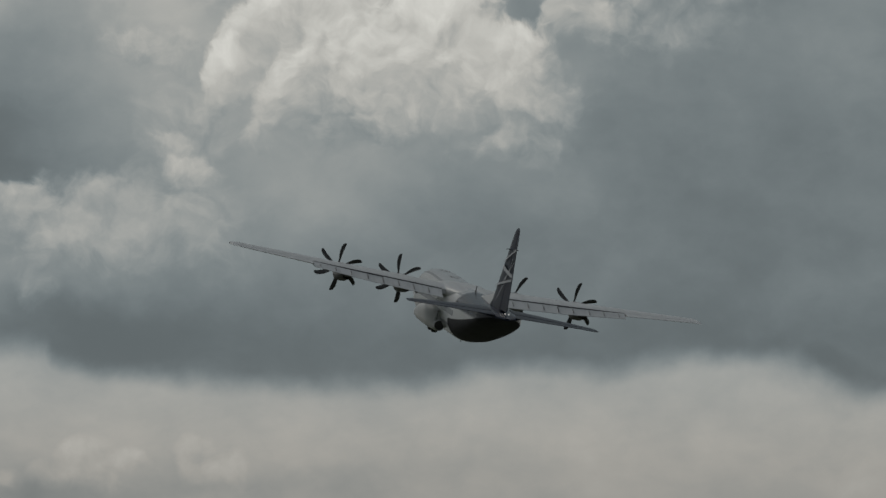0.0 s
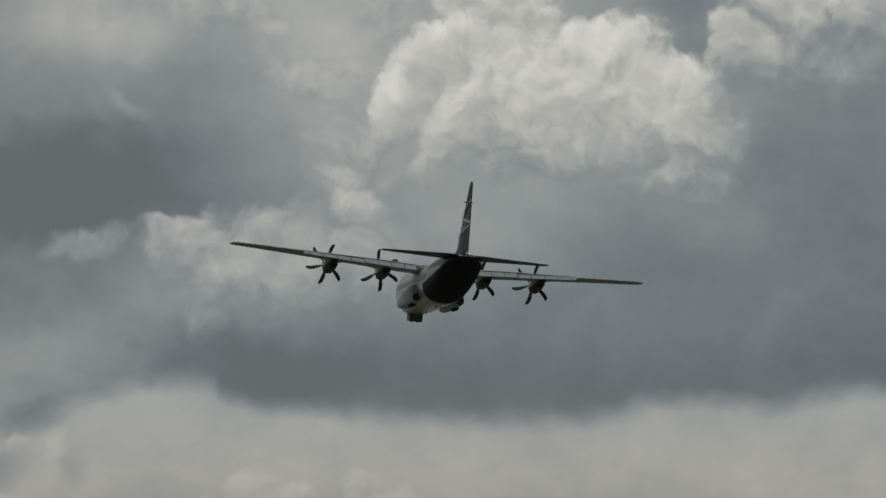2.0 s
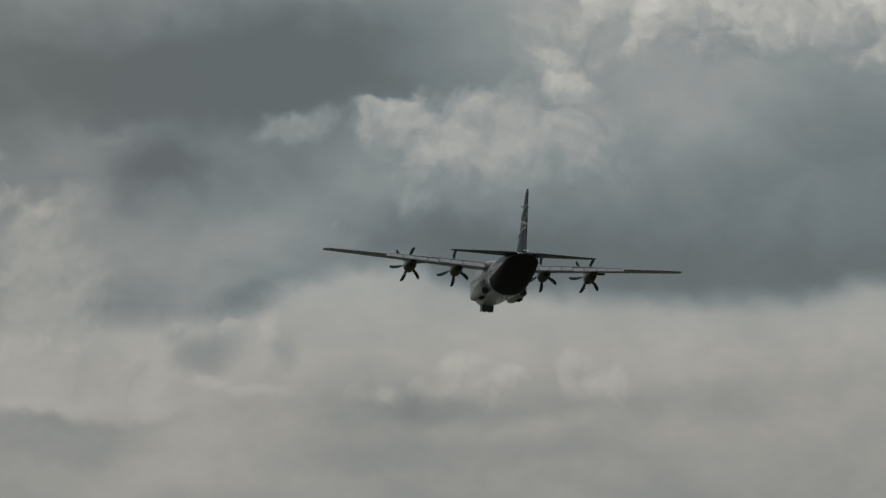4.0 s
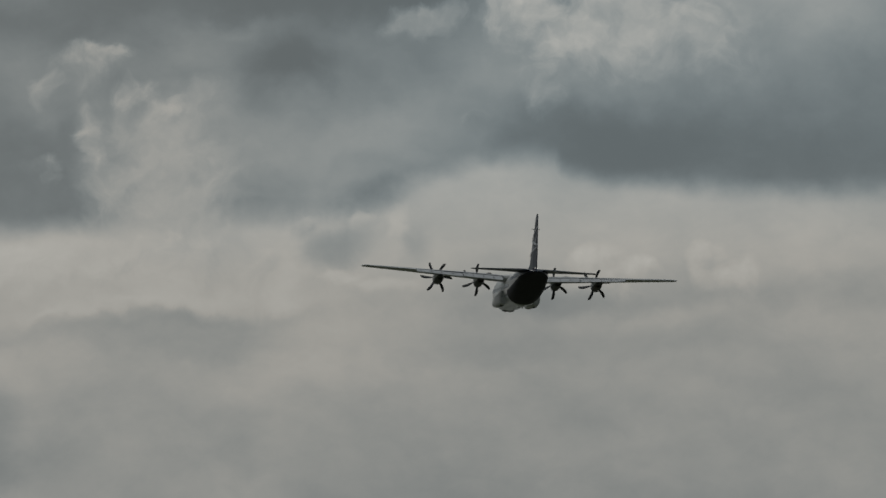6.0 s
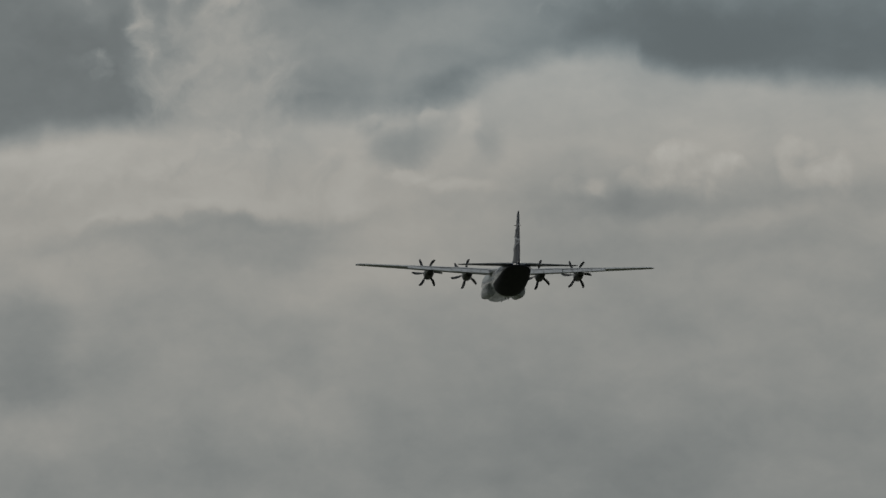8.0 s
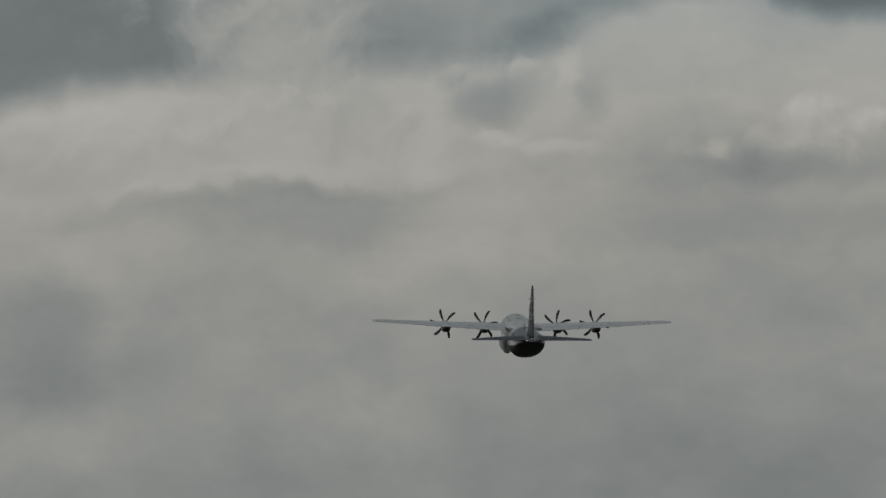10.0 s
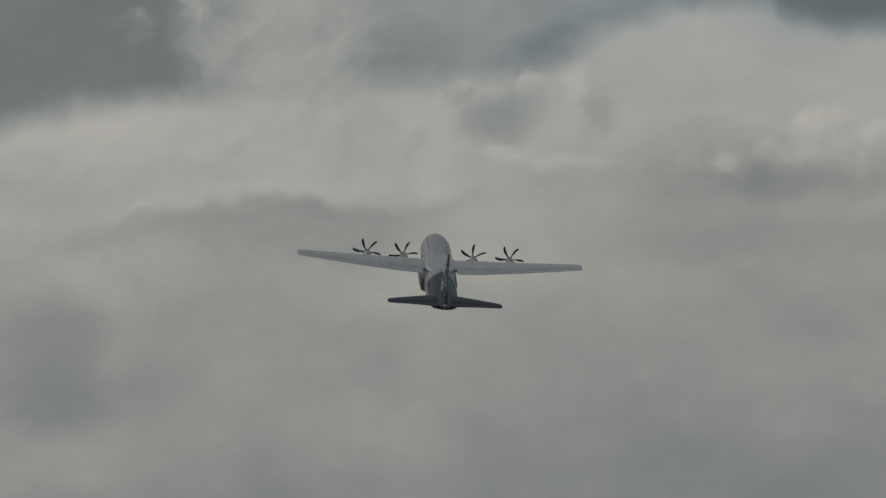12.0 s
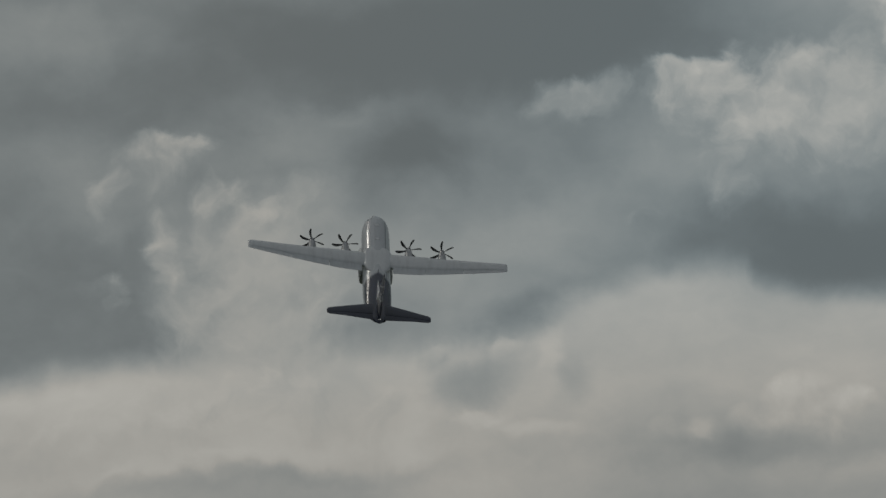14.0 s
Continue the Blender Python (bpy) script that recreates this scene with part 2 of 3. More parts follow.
SHELF = [  # flat bright shelf: tone, shading, softness
    (-9.2, 0.63, 1.1, 0.45, 0, 0.53, 0.05, 0.9), (-4.29, 0.11, 1.3, 0.8, -10, 0.57, 0.05, 1), (-7.2, -0.48, 0.45, 0.55, -10, 0.54, 0.05, 0.9), (-7.59, 0.87, 1.1, 0.38, 6, 0.58, 0.08, 0.7),
    (-5.89, 0.61, 2.5, 0.85, 2, 0.615, 0.06, 0.9), (-5.59, 0.21, 2, 0.7, 0, 0.6, 0.04, 1), (-6.5, 0.06, 1.2, 0.62, 15, 0.61, 0.06, 0.9), (-5.09, 0.51, 1.1, 0.6, 0, 0.6, 0.05, 0.9),
]
TOWERS = [  # heaped bright towers, from the back to the front: tone, shading, softness
    (-4.44, 2.55, 1.2, 1.5, -15, 0.6, 0.05, 1.3), (-5.14, 3.55, 1.2, 0.6, -10, 0.585, 0.05, 1.2), (-1.14, 2.84, 3.3, 1.6, 0, 0.6, 0.05, 1.3), (-3.94, 4.55, 1.1, 1.2, 0, 0.605, 0.05, 1.3),
    (-8.34, 5.16, 2.3, 0.9, 0, 0.575, 0.04, 1.4), (-6.84, 4.91, 1.9, 0.6, -14, 0.61, 0.07, 1.1), (-5.94, 4.75, 0.7, 0.4, -35, 0.63, 0.08, 0.9), (3.86, 3.92, 1.9, 0.9, 0, 0.55, 0.05, 1),
    (5.07, 5.22, 0.9, 1.2, 10, 0.615, 0.06, 0.9), (-1.53, 5.84, 2.6, 1.1, 0, 0.635, 0.08, 0.8), (-0.53, 5.54, 1.1, 0.6, 0, 0.69, 0.1, 0.5), (3.27, 5.23, 1.1, 1, 35, 0.69, 0.11, 0.6),
]
TOWERS_2 = [
    (2.36, 4.33, 0.55, 0.8, 25, 0.665, 0.1, 0.6), (4.26, 4.72, 0.4, 0.45, 20, 0.655, 0.08, 0.6), (1.36, 1.83, 1.3, 0.6, 5, 0.57, 0.05, 1), (2.01, 2.53, 0.75, 0.9, 0, 0.605, 0.06, 0.9),
    (-1.54, 2.14, 1.7, 0.7, 0, 0.56, 0.05, 1), (-4.44, 1.85, 1.2, 0.9, 10, 0.575, 0.06, 1.2), (-2.63, 5.09, 0.8, 0.65, 25, 0.7, 0.12, 0.45), (-1.43, 5.24, 0.7, 1.1, -20, 0.7, 0.11, 0.6),
    (-1.94, 3.94, 1.7, 1.1, 20, 0.71, 0.08, 0.7), (-0.34, 3.14, 2.7, 1.4, -4, 0.69, 0.06, 0.8), (1.16, 3.33, 1.3, 0.9, -20, 0.72, 0.1, 0.6), (-0.14, 3.99, 1.2, 0.7, 0, 0.75, 0.12, 0.45),
]
TOWERS_3 = [
    (-1.14, 3.74, 0.9, 0.7, 0, 0.74, 0.08, 0.7), (-4.64, 3.45, 1, 0.5, -12, 0.63, 0.09, 1), (-3.54, 3.55, 0.55, 1.1, -28, 0.71, 0.14, 0.5), (-3.94, 3.2, 0.35, 0.55, -30, 0.73, 0.14, 0.5),
    (-2.99, 2.64, 0.34, 1.2, -8, 0.69, 0.12, 0.7), (-2.44, 3.34, 0.36, 1.1, -18, 0.71, 0.13, 0.6), (-2.74, 4.19, 0.5, 0.6, -30, 0.71, 0.12, 0.6), (-3.24, 1.94, 0.25, 0.6, -10, 0.635, 0.1, 0.8),
    (-4.14, 2.35, 0.4, 0.8, -20, 0.605, 0.08, 0.9), (-4.79, 1.81, 0.5, 0.42, 10, 0.635, 0.1, 0.7), (-4.39, 1.21, 0.6, 0.6, 0, 0.625, 0.07, 0.9),
]
PUFFS = [  # small low puffs: tone, shading, softness
    (-6.93, -3.99, 0.45, 0.28, -1, 0.59, 0.04, 0.9), (-6.27, -3.78, 0.62, 0.46, 4, 0.63, 0.08, 0.65), (-5.57, -3.73, 0.42, 0.28, -6, 0.625, 0.07, 0.7), (-5.93, -4.14, 0.7, 0.3, -1, 0.575, 0.03, 1),
    (-4.32, -3.67, 0.42, 0.46, -1, 0.628, 0.075, 0.65), (-3.82, -3.93, 0.52, 0.48, -26, 0.62, 0.07, 0.7), (-8.23, -4.1, 0.32, 0.26, -1, 0.588, 0.04, 1), (-7.78, -4.11, 0.38, 0.28, -1, 0.588, 0.04, 1),
    (-10.47, -2.8, 0.3, 0.2, 14, 0.62, 0.05, 0.8), (-11.57, -2.96, 0.36, 0.2, 19, 0.585, 0.06, 0.7),
]
BLOCK = [  # pale mass under the torn scraps: tone, shading, softness
    (-13.5, -1.24, 1.4, 1.2, -1, 0.57, 0.02, 1.1), (-14.17, -1.58, 1.36, 1.12, -2, 0.575, 0.03, 1.1), (-13.73, -2.64, 1.8, 1.7, 4, 0.6, 0.03, 1), (-14.86, -3.62, 3.3, 0.8, 3, 0.62, 0.03, 1),
    (-12.65, -3.76, 1.4, 0.9, -11, 0.6, 0.02, 1),
]
TORN = [  # torn bright scraps over the dark bank: tone, shading, softness
    (-15.32, -0.01, 0.88, 0.38, 14, 0.57, 0.05, 1.1), (-14.79, 0.2, 0.38, 0.24, 26, 0.575, 0.05, 1), (-16.06, -0.46, 0.26, 0.68, -2, 0.54, 0.04, 1.1), (-15.33, -1.29, 0.34, 0.56, 3, 0.575, 0.05, 1),
    (-14.13, -0.54, 0.68, 0.4, -30, 0.6, 0.05, 1.1), (-13.74, -0.87, 0.56, 0.4, -2, 0.57, 0.05, 0.9), (-8.37, -1, 0.32, 0.24, 18, 0.49, 0.04, 1), (-16.04, -1.83, 0.56, 0.32, -2, 0.48, 0.04, 1),
]
EDGE = [  # lower edge of the dark bank: across, up
    (-24.99, -4.23), (-21.43, -3.8), (-19.4, -3.38), (-17.88, -3.16), (-16.36, -2.91), (-14.54, -2.82), (-11.82, -2.77), (-10.41, -2.55), (-9.19, -2.04), (-8.19, -1.76), (-7.16, -1.68), (-6.84, -2.01), (-5.79, -2.21), (-3.79, -2.4), (-3.34, -2.44), (-1.74, -2.49), (-0.64, -2.44), (0.46, -2.21), (1.46, -2.07), (2.66, -2.14), (3.96, -1.99), (5.66, -1.91), (6.56, -2.14), (7.06, -2.49), (7.84, -2.59), (11.16, -2.59),
]


def cloud_material():
    k = Nodes("cloud_wall")
    p = k.place()
    x, y, z = k.split(p)[0], k.split(p)[1], k.split(p)[2]
    comb = k.n.new("ShaderNodeCombineXYZ")
    k.plug(comb.inputs[0], k.math("MULTIPLY", k.math("DIVIDE", x, y), FOCAL / 100))
    k.plug(comb.inputs[1], k.math("MULTIPLY", k.math("DIVIDE", z, y), FOCAL / 100))
    uv = comb.outputs[0]

    def ragged(at, scale, detail, reach, rough=0.5):
        n = k.vec("SUBTRACT", k.noise(at, scale, detail, rough, colour=True), (0.5, 0.5, 0.5))
        return k.vec("ADD", at, k.vec("SCALE", n, scale=reach))

    def inside(row, at):
        """Place inside a mass: along and across, one at its rim."""
        u, v, w, h, a = row[0], row[1], row[2], row[3], radians(row[4])
        along, across = (math.cos(a) / w, math.sin(a) / w, 0), (-math.sin(a) / h, math.cos(a) / h, 0)
        d = k.math("SUBTRACT", k.vec("DOT_PRODUCT", at, along), u * along[0] + v * along[1])
        e = k.math("SUBTRACT", k.vec("DOT_PRODUCT", at, across), u * across[0] + v * across[1])
        return d, e, k.math("SQRT", k.math("MULTIPLY_ADD", d, d, k.math("MULTIPLY", e, e)))

    def drifts(rows, at, lo, hi):
        total = None
        for row in rows:
            m = k.smooth(inside(row, at)[2], lo, hi, row[5], 0.0)
            total = m if total is None else k.math("ADD", total, m)
        return total

    drift = ragged(uv, 0.45, 4, 1.1)
    rag = ragged(drift, 1.2, 6, 0.7, 0.52)
    wisp = ragged(ragged(uv, 0.7, 4, 0.6), 2.4, 5, 0.36, 0.5)
    tatter = ragged(ragged(uv, 0.8, 3, 0.8, 0.4), 2.2, 5, 0.5, 0.5)
    soft_rag = ragged(uv, 1.2, 5, 0.5, 0.5)
    veil = k.noise(k.vec("MULTIPLY", drift, (0.75, 1.2, 1)), 0.6, 6, 0.52)
    fine = k.noise(k.vec("MULTIPLY", wisp, (0.8, 1.15, 1)), 1.7, 6, 0.58)

    # the dark bank ends below in a line, over the lighter haze
    curve = k.n.new("ShaderNodeFloatCurve")
    line = curve.mapping.curves[0].points
    lo, hi = EDGE[0][0], EDGE[-1][0]
    knots = [((u - lo) / (hi - lo), (v + 6) / 8) for u, v in EDGE]
    line[0].location, line[1].location = knots[0], knots[-1]
    for knot in knots[1:-1]:
        line.new(*knot)
    curve.mapping.update()
    k.plug(curve.inputs["Value"], k.math("DIVIDE", k.math("SUBTRACT", k.split(soft_rag)[0], lo), hi - lo, clamp=True))
    rise = k.math("SUBTRACT", k.split(soft_rag)[1], k.math("MULTIPLY_ADD", curve.outputs[0], 8.0, -6.0))
    bank = k.smooth(rise, -0.3, 0.34)
    haze = k.smooth(rise, -4.2, -0.6, 0.548, 0.616)
    haze = k.math("SUBTRACT", haze, k.smooth(rise, -9.0, -4.0, 0.045, 0.0))
    bank_tone = k.smooth(rise, 0.0, 3.6, 0.452, 0.472)
    tone = k.math("MULTIPLY_ADD", bank, k.math("SUBTRACT", bank_tone, haze), haze)
    tone = k.math("ADD", tone, drifts(DRIFTS + DRIFTS_2 + DRIFTS_3 + DRIFTS_4 + DRIFTS_5 + DRIFTS_6, rag, 0.15, 1.35))
    tone = k.math("ADD", tone, drifts(SCRAPS, wisp, 0.15, 1.3))
    tone = k.math("ADD", tone, k.math("MULTIPLY_ADD", veil, 0.10, -0.05))
    tone = k.math("ADD", tone, k.math("MULTIPLY_ADD", fine, 0.045, -0.0225))

    def heaps(tone, rows, at, swell, relief):
        """Lobes laid one before the other: firmer and brighter on the side of the light, fading on the other."""
        swirl = k.noise(at, 1.15, 5, 0.5)
        over = k.noise(k.vec("ADD", at, (-0.10, 0.20, 0)), 1.15, 5, 0.5)
        billow = k.math("MULTIPLY_ADD", swirl, swell, -swell * 0.5)
        knots = k.math("MULTIPLY", k.math("SUBTRACT", swirl, over), relief)
        for row in rows:
            base, gain, soft = row[5:8]
            d, e, r = inside(row, at)
            a = radians(row[4])
            side = k.math("MULTIPLY_ADD", d, -0.45 * math.cos(a) + 0.89 * math.sin(a), k.math("MULTIPLY", e, 0.45 * math.sin(a) + 0.89 * math.cos(a)))
            facing = k.smooth(side, -0.9, 0.9)
            depth = k.math("SUBTRACT", k.math("ADD", 1.1, billow), r)
            cover = k.smooth(depth, 0.0, k.math("MULTIPLY_ADD", facing, -soft * 0.55, soft * 1.25), 0.0, 0.92)
            inner = k.math("MULTIPLY_ADD", facing, gain, base - gain * 0.5)
            inner = k.math("ADD", inner, knots)
            tone = k.math("MULTIPLY_ADD", cover, k.math("SUBTRACT", inner, tone), tone)
        return tone

    tone = heaps(tone, BLOCK, rag, 0.9, 0.12)
    tone = heaps(tone, TORN, tatter, 1.9, 0.3)
    tone = heaps(tone, SHELF, tatter, 1.4, 0.24)
    tone = heaps(tone, PUFFS, soft_rag, 0.85, 0.2)
    tone = heaps(tone, TOWERS + TOWERS_2 + TOWERS_3, tatter, 1.4, 0.34)
    tone = k.math("SMOOTH_MAX", tone, 0.41, 0.05)
    low = k.smooth(k.split(uv)[1], -4.5, -1.5, 0.45, 0.0)
    low = k.math("MAXIMUM", low, k.smooth(k.split(uv)[0], -15.0, -7.0, 0.3, 0.0))
    warmth = k.math("MULTIPLY_ADD", k.smooth(tone, 0.44, 0.72), 0.9, low, clamp=True)
    tint = k.mix(warmth, (0.85, 1.0, 1.045, 1), (1.025, 1.0, 0.92, 1))
    glow = k.n.new("ShaderNodeEmission")
    k.plug(glow.inputs["Color"], tint)
    k.plug(glow.inputs["Strength"], k.math("POWER", tone, 2.2))
    k.l.new(glow.outputs[0], k.end.inputs["Surface"])
    k.n.remove(k.bsdf)
    return k.mat


def build_sky():
    """A curved sheet 4.6 km off, round the camera's stand, from the horizon up."""
    far, pts, quads = FAR, [], []
    cols, rows = 36, 18
    tilt = Matrix.Rotation(radians(-9), 3, "X")
    for j in range(rows + 1):
        for i in range(cols + 1):
            a, e = radians(-36 + 72 * i / cols), radians(-0.02 + 30 * j / rows)
            v = Vector((math.sin(a) * math.cos(e), math.cos(a) * math.cos(e), math.sin(e))) * far
            pts.append(tilt @ v)
    for j in range(rows):
        for i in range(cols):
            a = j * (cols + 1) + i
            quads.append((a, a + cols + 1, a + cols + 2, a + 1))
    me = bpy.data.meshes.new("backdrop")
    me.from_pydata(pts, [], quads)
    me.materials.append(cloud_material())
    ob = new("backdrop", me)
    ob.matrix_world = Matrix.Translation(EYE) @ Matrix.Rotation(radians(9), 4, "X")
    return tagged(ob, "broken grey overcast with bright heaped clouds and dark bands", "sky", kind="structure")


def build_ground():
    k = Nodes("airfield_grass")
    p = k.place()
    k.plug(k.bsdf.inputs["Base Color"], k.mix(k.noise(p, 0.02, 8, 0.6), (0.06, 0.075, 0.038, 1), (0.11, 0.115, 0.08, 1)))
    k.bsdf.inputs["Roughness"].default_value = 0.95
    bm = bmesh.new()
    bmesh.ops.create_circle(bm, cap_ends=True, segments=96, radius=4700)
    me = bpy.data.meshes.new("ground")
    bm.to_mesh(me)
    me.materials.append(k.mat)
    return tagged(new("ground", me), "flat mown airfield grass under the flight path", "ground", kind="structure")


BACKDROP = build_sky()
build_ground()


# ---- the aeroplane: x to its right wing, y to its nose, z up; metres ----
def part(name, bm, material, parent, label="", smooth=True, at=None):
    bmesh.ops.recalc_face_normals(bm, faces=bm.faces)
    me = bpy.data.meshes.new(name)
    bm.to_mesh(me)
    bm.free()
    for m in (material if isinstance(material, (list, tuple)) else [material]):
        me.materials.append(m)
    if smooth:
        me.shade_smooth()
        me.set_sharp_from_angle(angle=radians(38))
    ob = new(name, me)
    ob.parent = parent
    if at is not None:
        ob.matrix_basis = at
    return tagged(ob, label) if label else ob


def loft(bm, rings, caps=True):
    """Skin a row of closed rings of equal count."""
    made = [[bm.verts.new(v) for v in r] for r in rings]
    n = len(rings[0])
    for a, b in zip(made, made[1:]):
        for i in range(n):
            bm.faces.new((a[i], a[(i + 1) % n], b[(i + 1) % n], b[i]))
    if caps:
        bm.faces.new(made[0])
        bm.faces.new(made[-1])
    return made


def oval(y, hw, zb, zt, power=2.3, n=40, cx=0.0):
    """A rounded cross-section at y."""
    out = []
    zc, hh = (zb + zt) / 2, (zt - zb) / 2
    for i in range(n):
        a = 2 * math.pi * i / n
        c, s = math.cos(a), math.sin(a)
        out.append((cx + hw * math.copysign(abs(c) ** (2 / power), c), y, zc + hh * math.copysign(abs(s) ** (2 / power), s)))
    return out


def glide(rows, y):
    """Straight interpolation in rows that begin with y, falling."""
    ys = [r[0] for r in rows][::-1]
    return [float(np.interp(y, ys, [r[i] for r in rows][::-1])) for i in range(1, len(rows[0]))]


HULL = [  # y, half width, bottom, top, squareness
    (15.35, 0.06, -0.42, -0.28, 2.0), (15.2, 0.34, -0.70, 0.04, 2.0), (14.7, 0.60, -1.02, 0.47, 2.0), (14.0, 0.92, -1.36, 0.92, 2.0),
    (13.1, 1.24, -1.62, 1.28, 2.0), (12.5, 1.46, -1.72, 1.56, 2.0), (11.8, 1.72, -1.80, 2.02, 2.0), (11.1, 1.92, -1.84, 2.24, 2.05),
    (10.0, 2.08, -1.86, 2.34, 2.15), (7.5, 2.17, -1.86, 2.36, 2.3), (2.0, 2.17, -1.86, 2.29, 2.3), (-6.5, 2.17, -1.86, 2.25, 2.3), (-9.0, 2.17, -1.52, 2.25, 2.5),
    (-12.0, 2.12, -0.85, 2.25, 2.9), (-15.0, 2.02, -0.10, 2.24, 3.2), (-17.5, 1.85, 0.58, 2.20, 3.2), (-19.0, 1.48, 1.05, 2.15, 3.0),
    (-20.2, 0.92, 1.42, 2.06, 2.6), (-20.9, 0.22, 1.66, 1.86, 2.0),
]


def foil(chord, thick, n=14):
    """A closed aerofoil outline: (back from the leading edge, up)."""
    xs = [(1 - math.cos(math.pi * i / n)) / 2 for i in range(n + 1)]

    def half(c):
        return 5 * thick * (0.2969 * math.sqrt(c) - 0.126 * c - 0.3516 * c * c + 0.2843 * c ** 3 - 0.1015 * c ** 4)
    top = [(c * chord, (half(c) * 1.12 + 0.03 * c * (1 - c)) * chord) for c in xs]
    low = [(c * chord, (-half(c) * 0.88 + 0.03 * c * (1 - c)) * chord) for c in xs[-2:0:-1]]
    return top + low


WING = [  # x, leading edge y, chord, z of chord line, thickness
    (0.0, 0.68, 5.75, 1.55, 0.15), (2.2, 0.68, 5.75, 1.63, 0.15), (5.9, 0.5, 5.6, 1.81, 0.145), (10.2, 0.18, 4.68, 2.01, 0.135),
    (13.5, 0.06, 3.95, 2.17, 0.13), (17.0, -0.06, 3.18, 2.34, 0.125), (19.6, -0.12, 2.55, 2.46, 0.12),
]
HINGE = 0.74  # flaps and ailerons begin here along the chord


def wing_at(x):
    return [float(np.interp(x, [r[0] for r in WING], [r[i] for r in WING])) for i in range(1, 5)]


def wing_ring(x, side, cut=1.0):
    le, chord, z, th = wing_at(x)
    out = []
    for back, up in foil(chord, th):
        lim = cut * chord
        out.append((side * x, le - min(back, lim), z + up))
    return out


FLAPS, SLOTS = [], []


def build_wing(side, plane):
    bm = bmesh.new()
    xs = [1.6, 2.2, 3.4, 4.9, 5.9, 8.0, 10.2, 12.0, 13.5, 15.2, 17.0, 18.4, 19.6]
    rings = [wing_ring(x, side, HINGE) for x in xs]
    rings.append([(side * 19.62, p[1], p[2]) for p in wing_ring(19.6, side)])
    # rounded tip, drawn in over the last half metre
    for x, shrink in ((19.95, 0.82), (20.15, 0.5), (20.2, 0.15)):
        le, chord, z, th = wing_at(19.6)
        mid = le - chord * 0.5
        rings.append([(side * x, mid + (p[1] - mid) * (0.65 + 0.35 * shrink), z + (p[2] - z) * shrink) for p in wing_ring(19.6, side)])
    loft(bm, rings)
    wing = part("wing", bm, M_GREY, plane, "pale grey tapered wing with weathered upper skin")

    def trailing(name, x0, x1, droop, label):
        bm = bmesh.new()
        rings = []
        for i in range(5):
            x = x0 + (x1 - x0) * i / 4
            le, chord, z, th = wing_at(x)
            h0 = foil(chord, th)
            n = len(h0) // 2
            start = (HINGE + (-0.01 if droop else 0.008)) * chord
            t_up = np.interp(start, [q[0] for q in h0[:n + 1]], [q[1] for q in h0[:n + 1]])
            low = [h0[0]] + h0[:n:-1] + [h0[n]]
            t_lo = np.interp(start, [q[0] for q in low], [q[1] for q in low])
            long = chord - start
            prof = [(0.0, (t_up + t_lo) / 2), (0.02 * chord, t_up * 0.97), (long * 0.5, t_up * 0.52), (long, 0.03), (long, 0.0),
                    (long * 0.5, t_lo * 0.55), (0.02 * chord, t_lo * 0.97)]
            d = radians(droop)
            rings.append([(side * x, le - start - (b * math.cos(d) + u * math.sin(d)), z - (0.07 if droop else 0.0) + u * math.cos(d) - b * math.sin(d)) for b, u in prof])
        loft(bm, rings)
        made = part(name, bm, M_FLAP if name == "flap" else M_GREY, wing, label)
        if droop:
            le, chord, z, th = wing_at((x0 + x1) / 2)
            FLAPS.append((made, Vector((0, le - HINGE * chord, z))))
        return made
    trailing("flap", 2.45, 7.45, 3, "pale grey flap, slightly lowered")
    trailing("flap", 7.52, 13.35, 3, "pale grey flap, slightly lowered")
    trailing("aileron", 13.42, 19.6, 0, "")
    # dark strip behind the wing's rear face, in place of the slot's shade
    bm = bmesh.new()
    rings = []
    for x in (2.45, 5.9, 9.5, 13.35):
        le, chord, z, th = wing_at(x)
        top = float(np.interp(HINGE * chord, [q[0] for q in foil(chord, th)[:15]], [q[1] for q in foil(chord, th)[:15]]))
        y0, y1 = le - chord * HINGE - 0.004, le - chord * HINGE - 0.03
        rings.append([(side * x, y0, z + top - 0.01), (side * x, y1, z + top - 0.01), (side * x, y1, z - 0.05), (side * x, y0, z - 0.05)])
    loft(bm, rings)
    SLOTS.append(part("slot_shade", bm, M_SLOT_SHADE, wing, "dark strip standing in for shade ahead of the flap"))
    # hinge brackets across the slot
    for x in (3.6, 4.9, 6.2, 7.5, 8.8, 10.2, 11.5, 12.8):
        le, chord, z, th = wing_at(x)
        bm = bmesh.new()
        y0, y1 = le - chord * (HINGE + 0.01), le - chord * 0.95
        rings = []
        for y, up, down in ((y0, 0.22 * th * chord, 0.12), ((y0 + y1) / 2, 0.07 * th * chord, 0.26), (y1, -0.1, 0.18)):
            rings.append([(side * x - 0.02, y, z + up), (side * x + 0.02, y, z + up), (side * x + 0.02, y, z - down), (side * x - 0.02, y, z - down)])
        loft(bm, rings)
        SLOTS.append(part("hinge_bracket", bm, M_BRACKET, wing))
    return wing


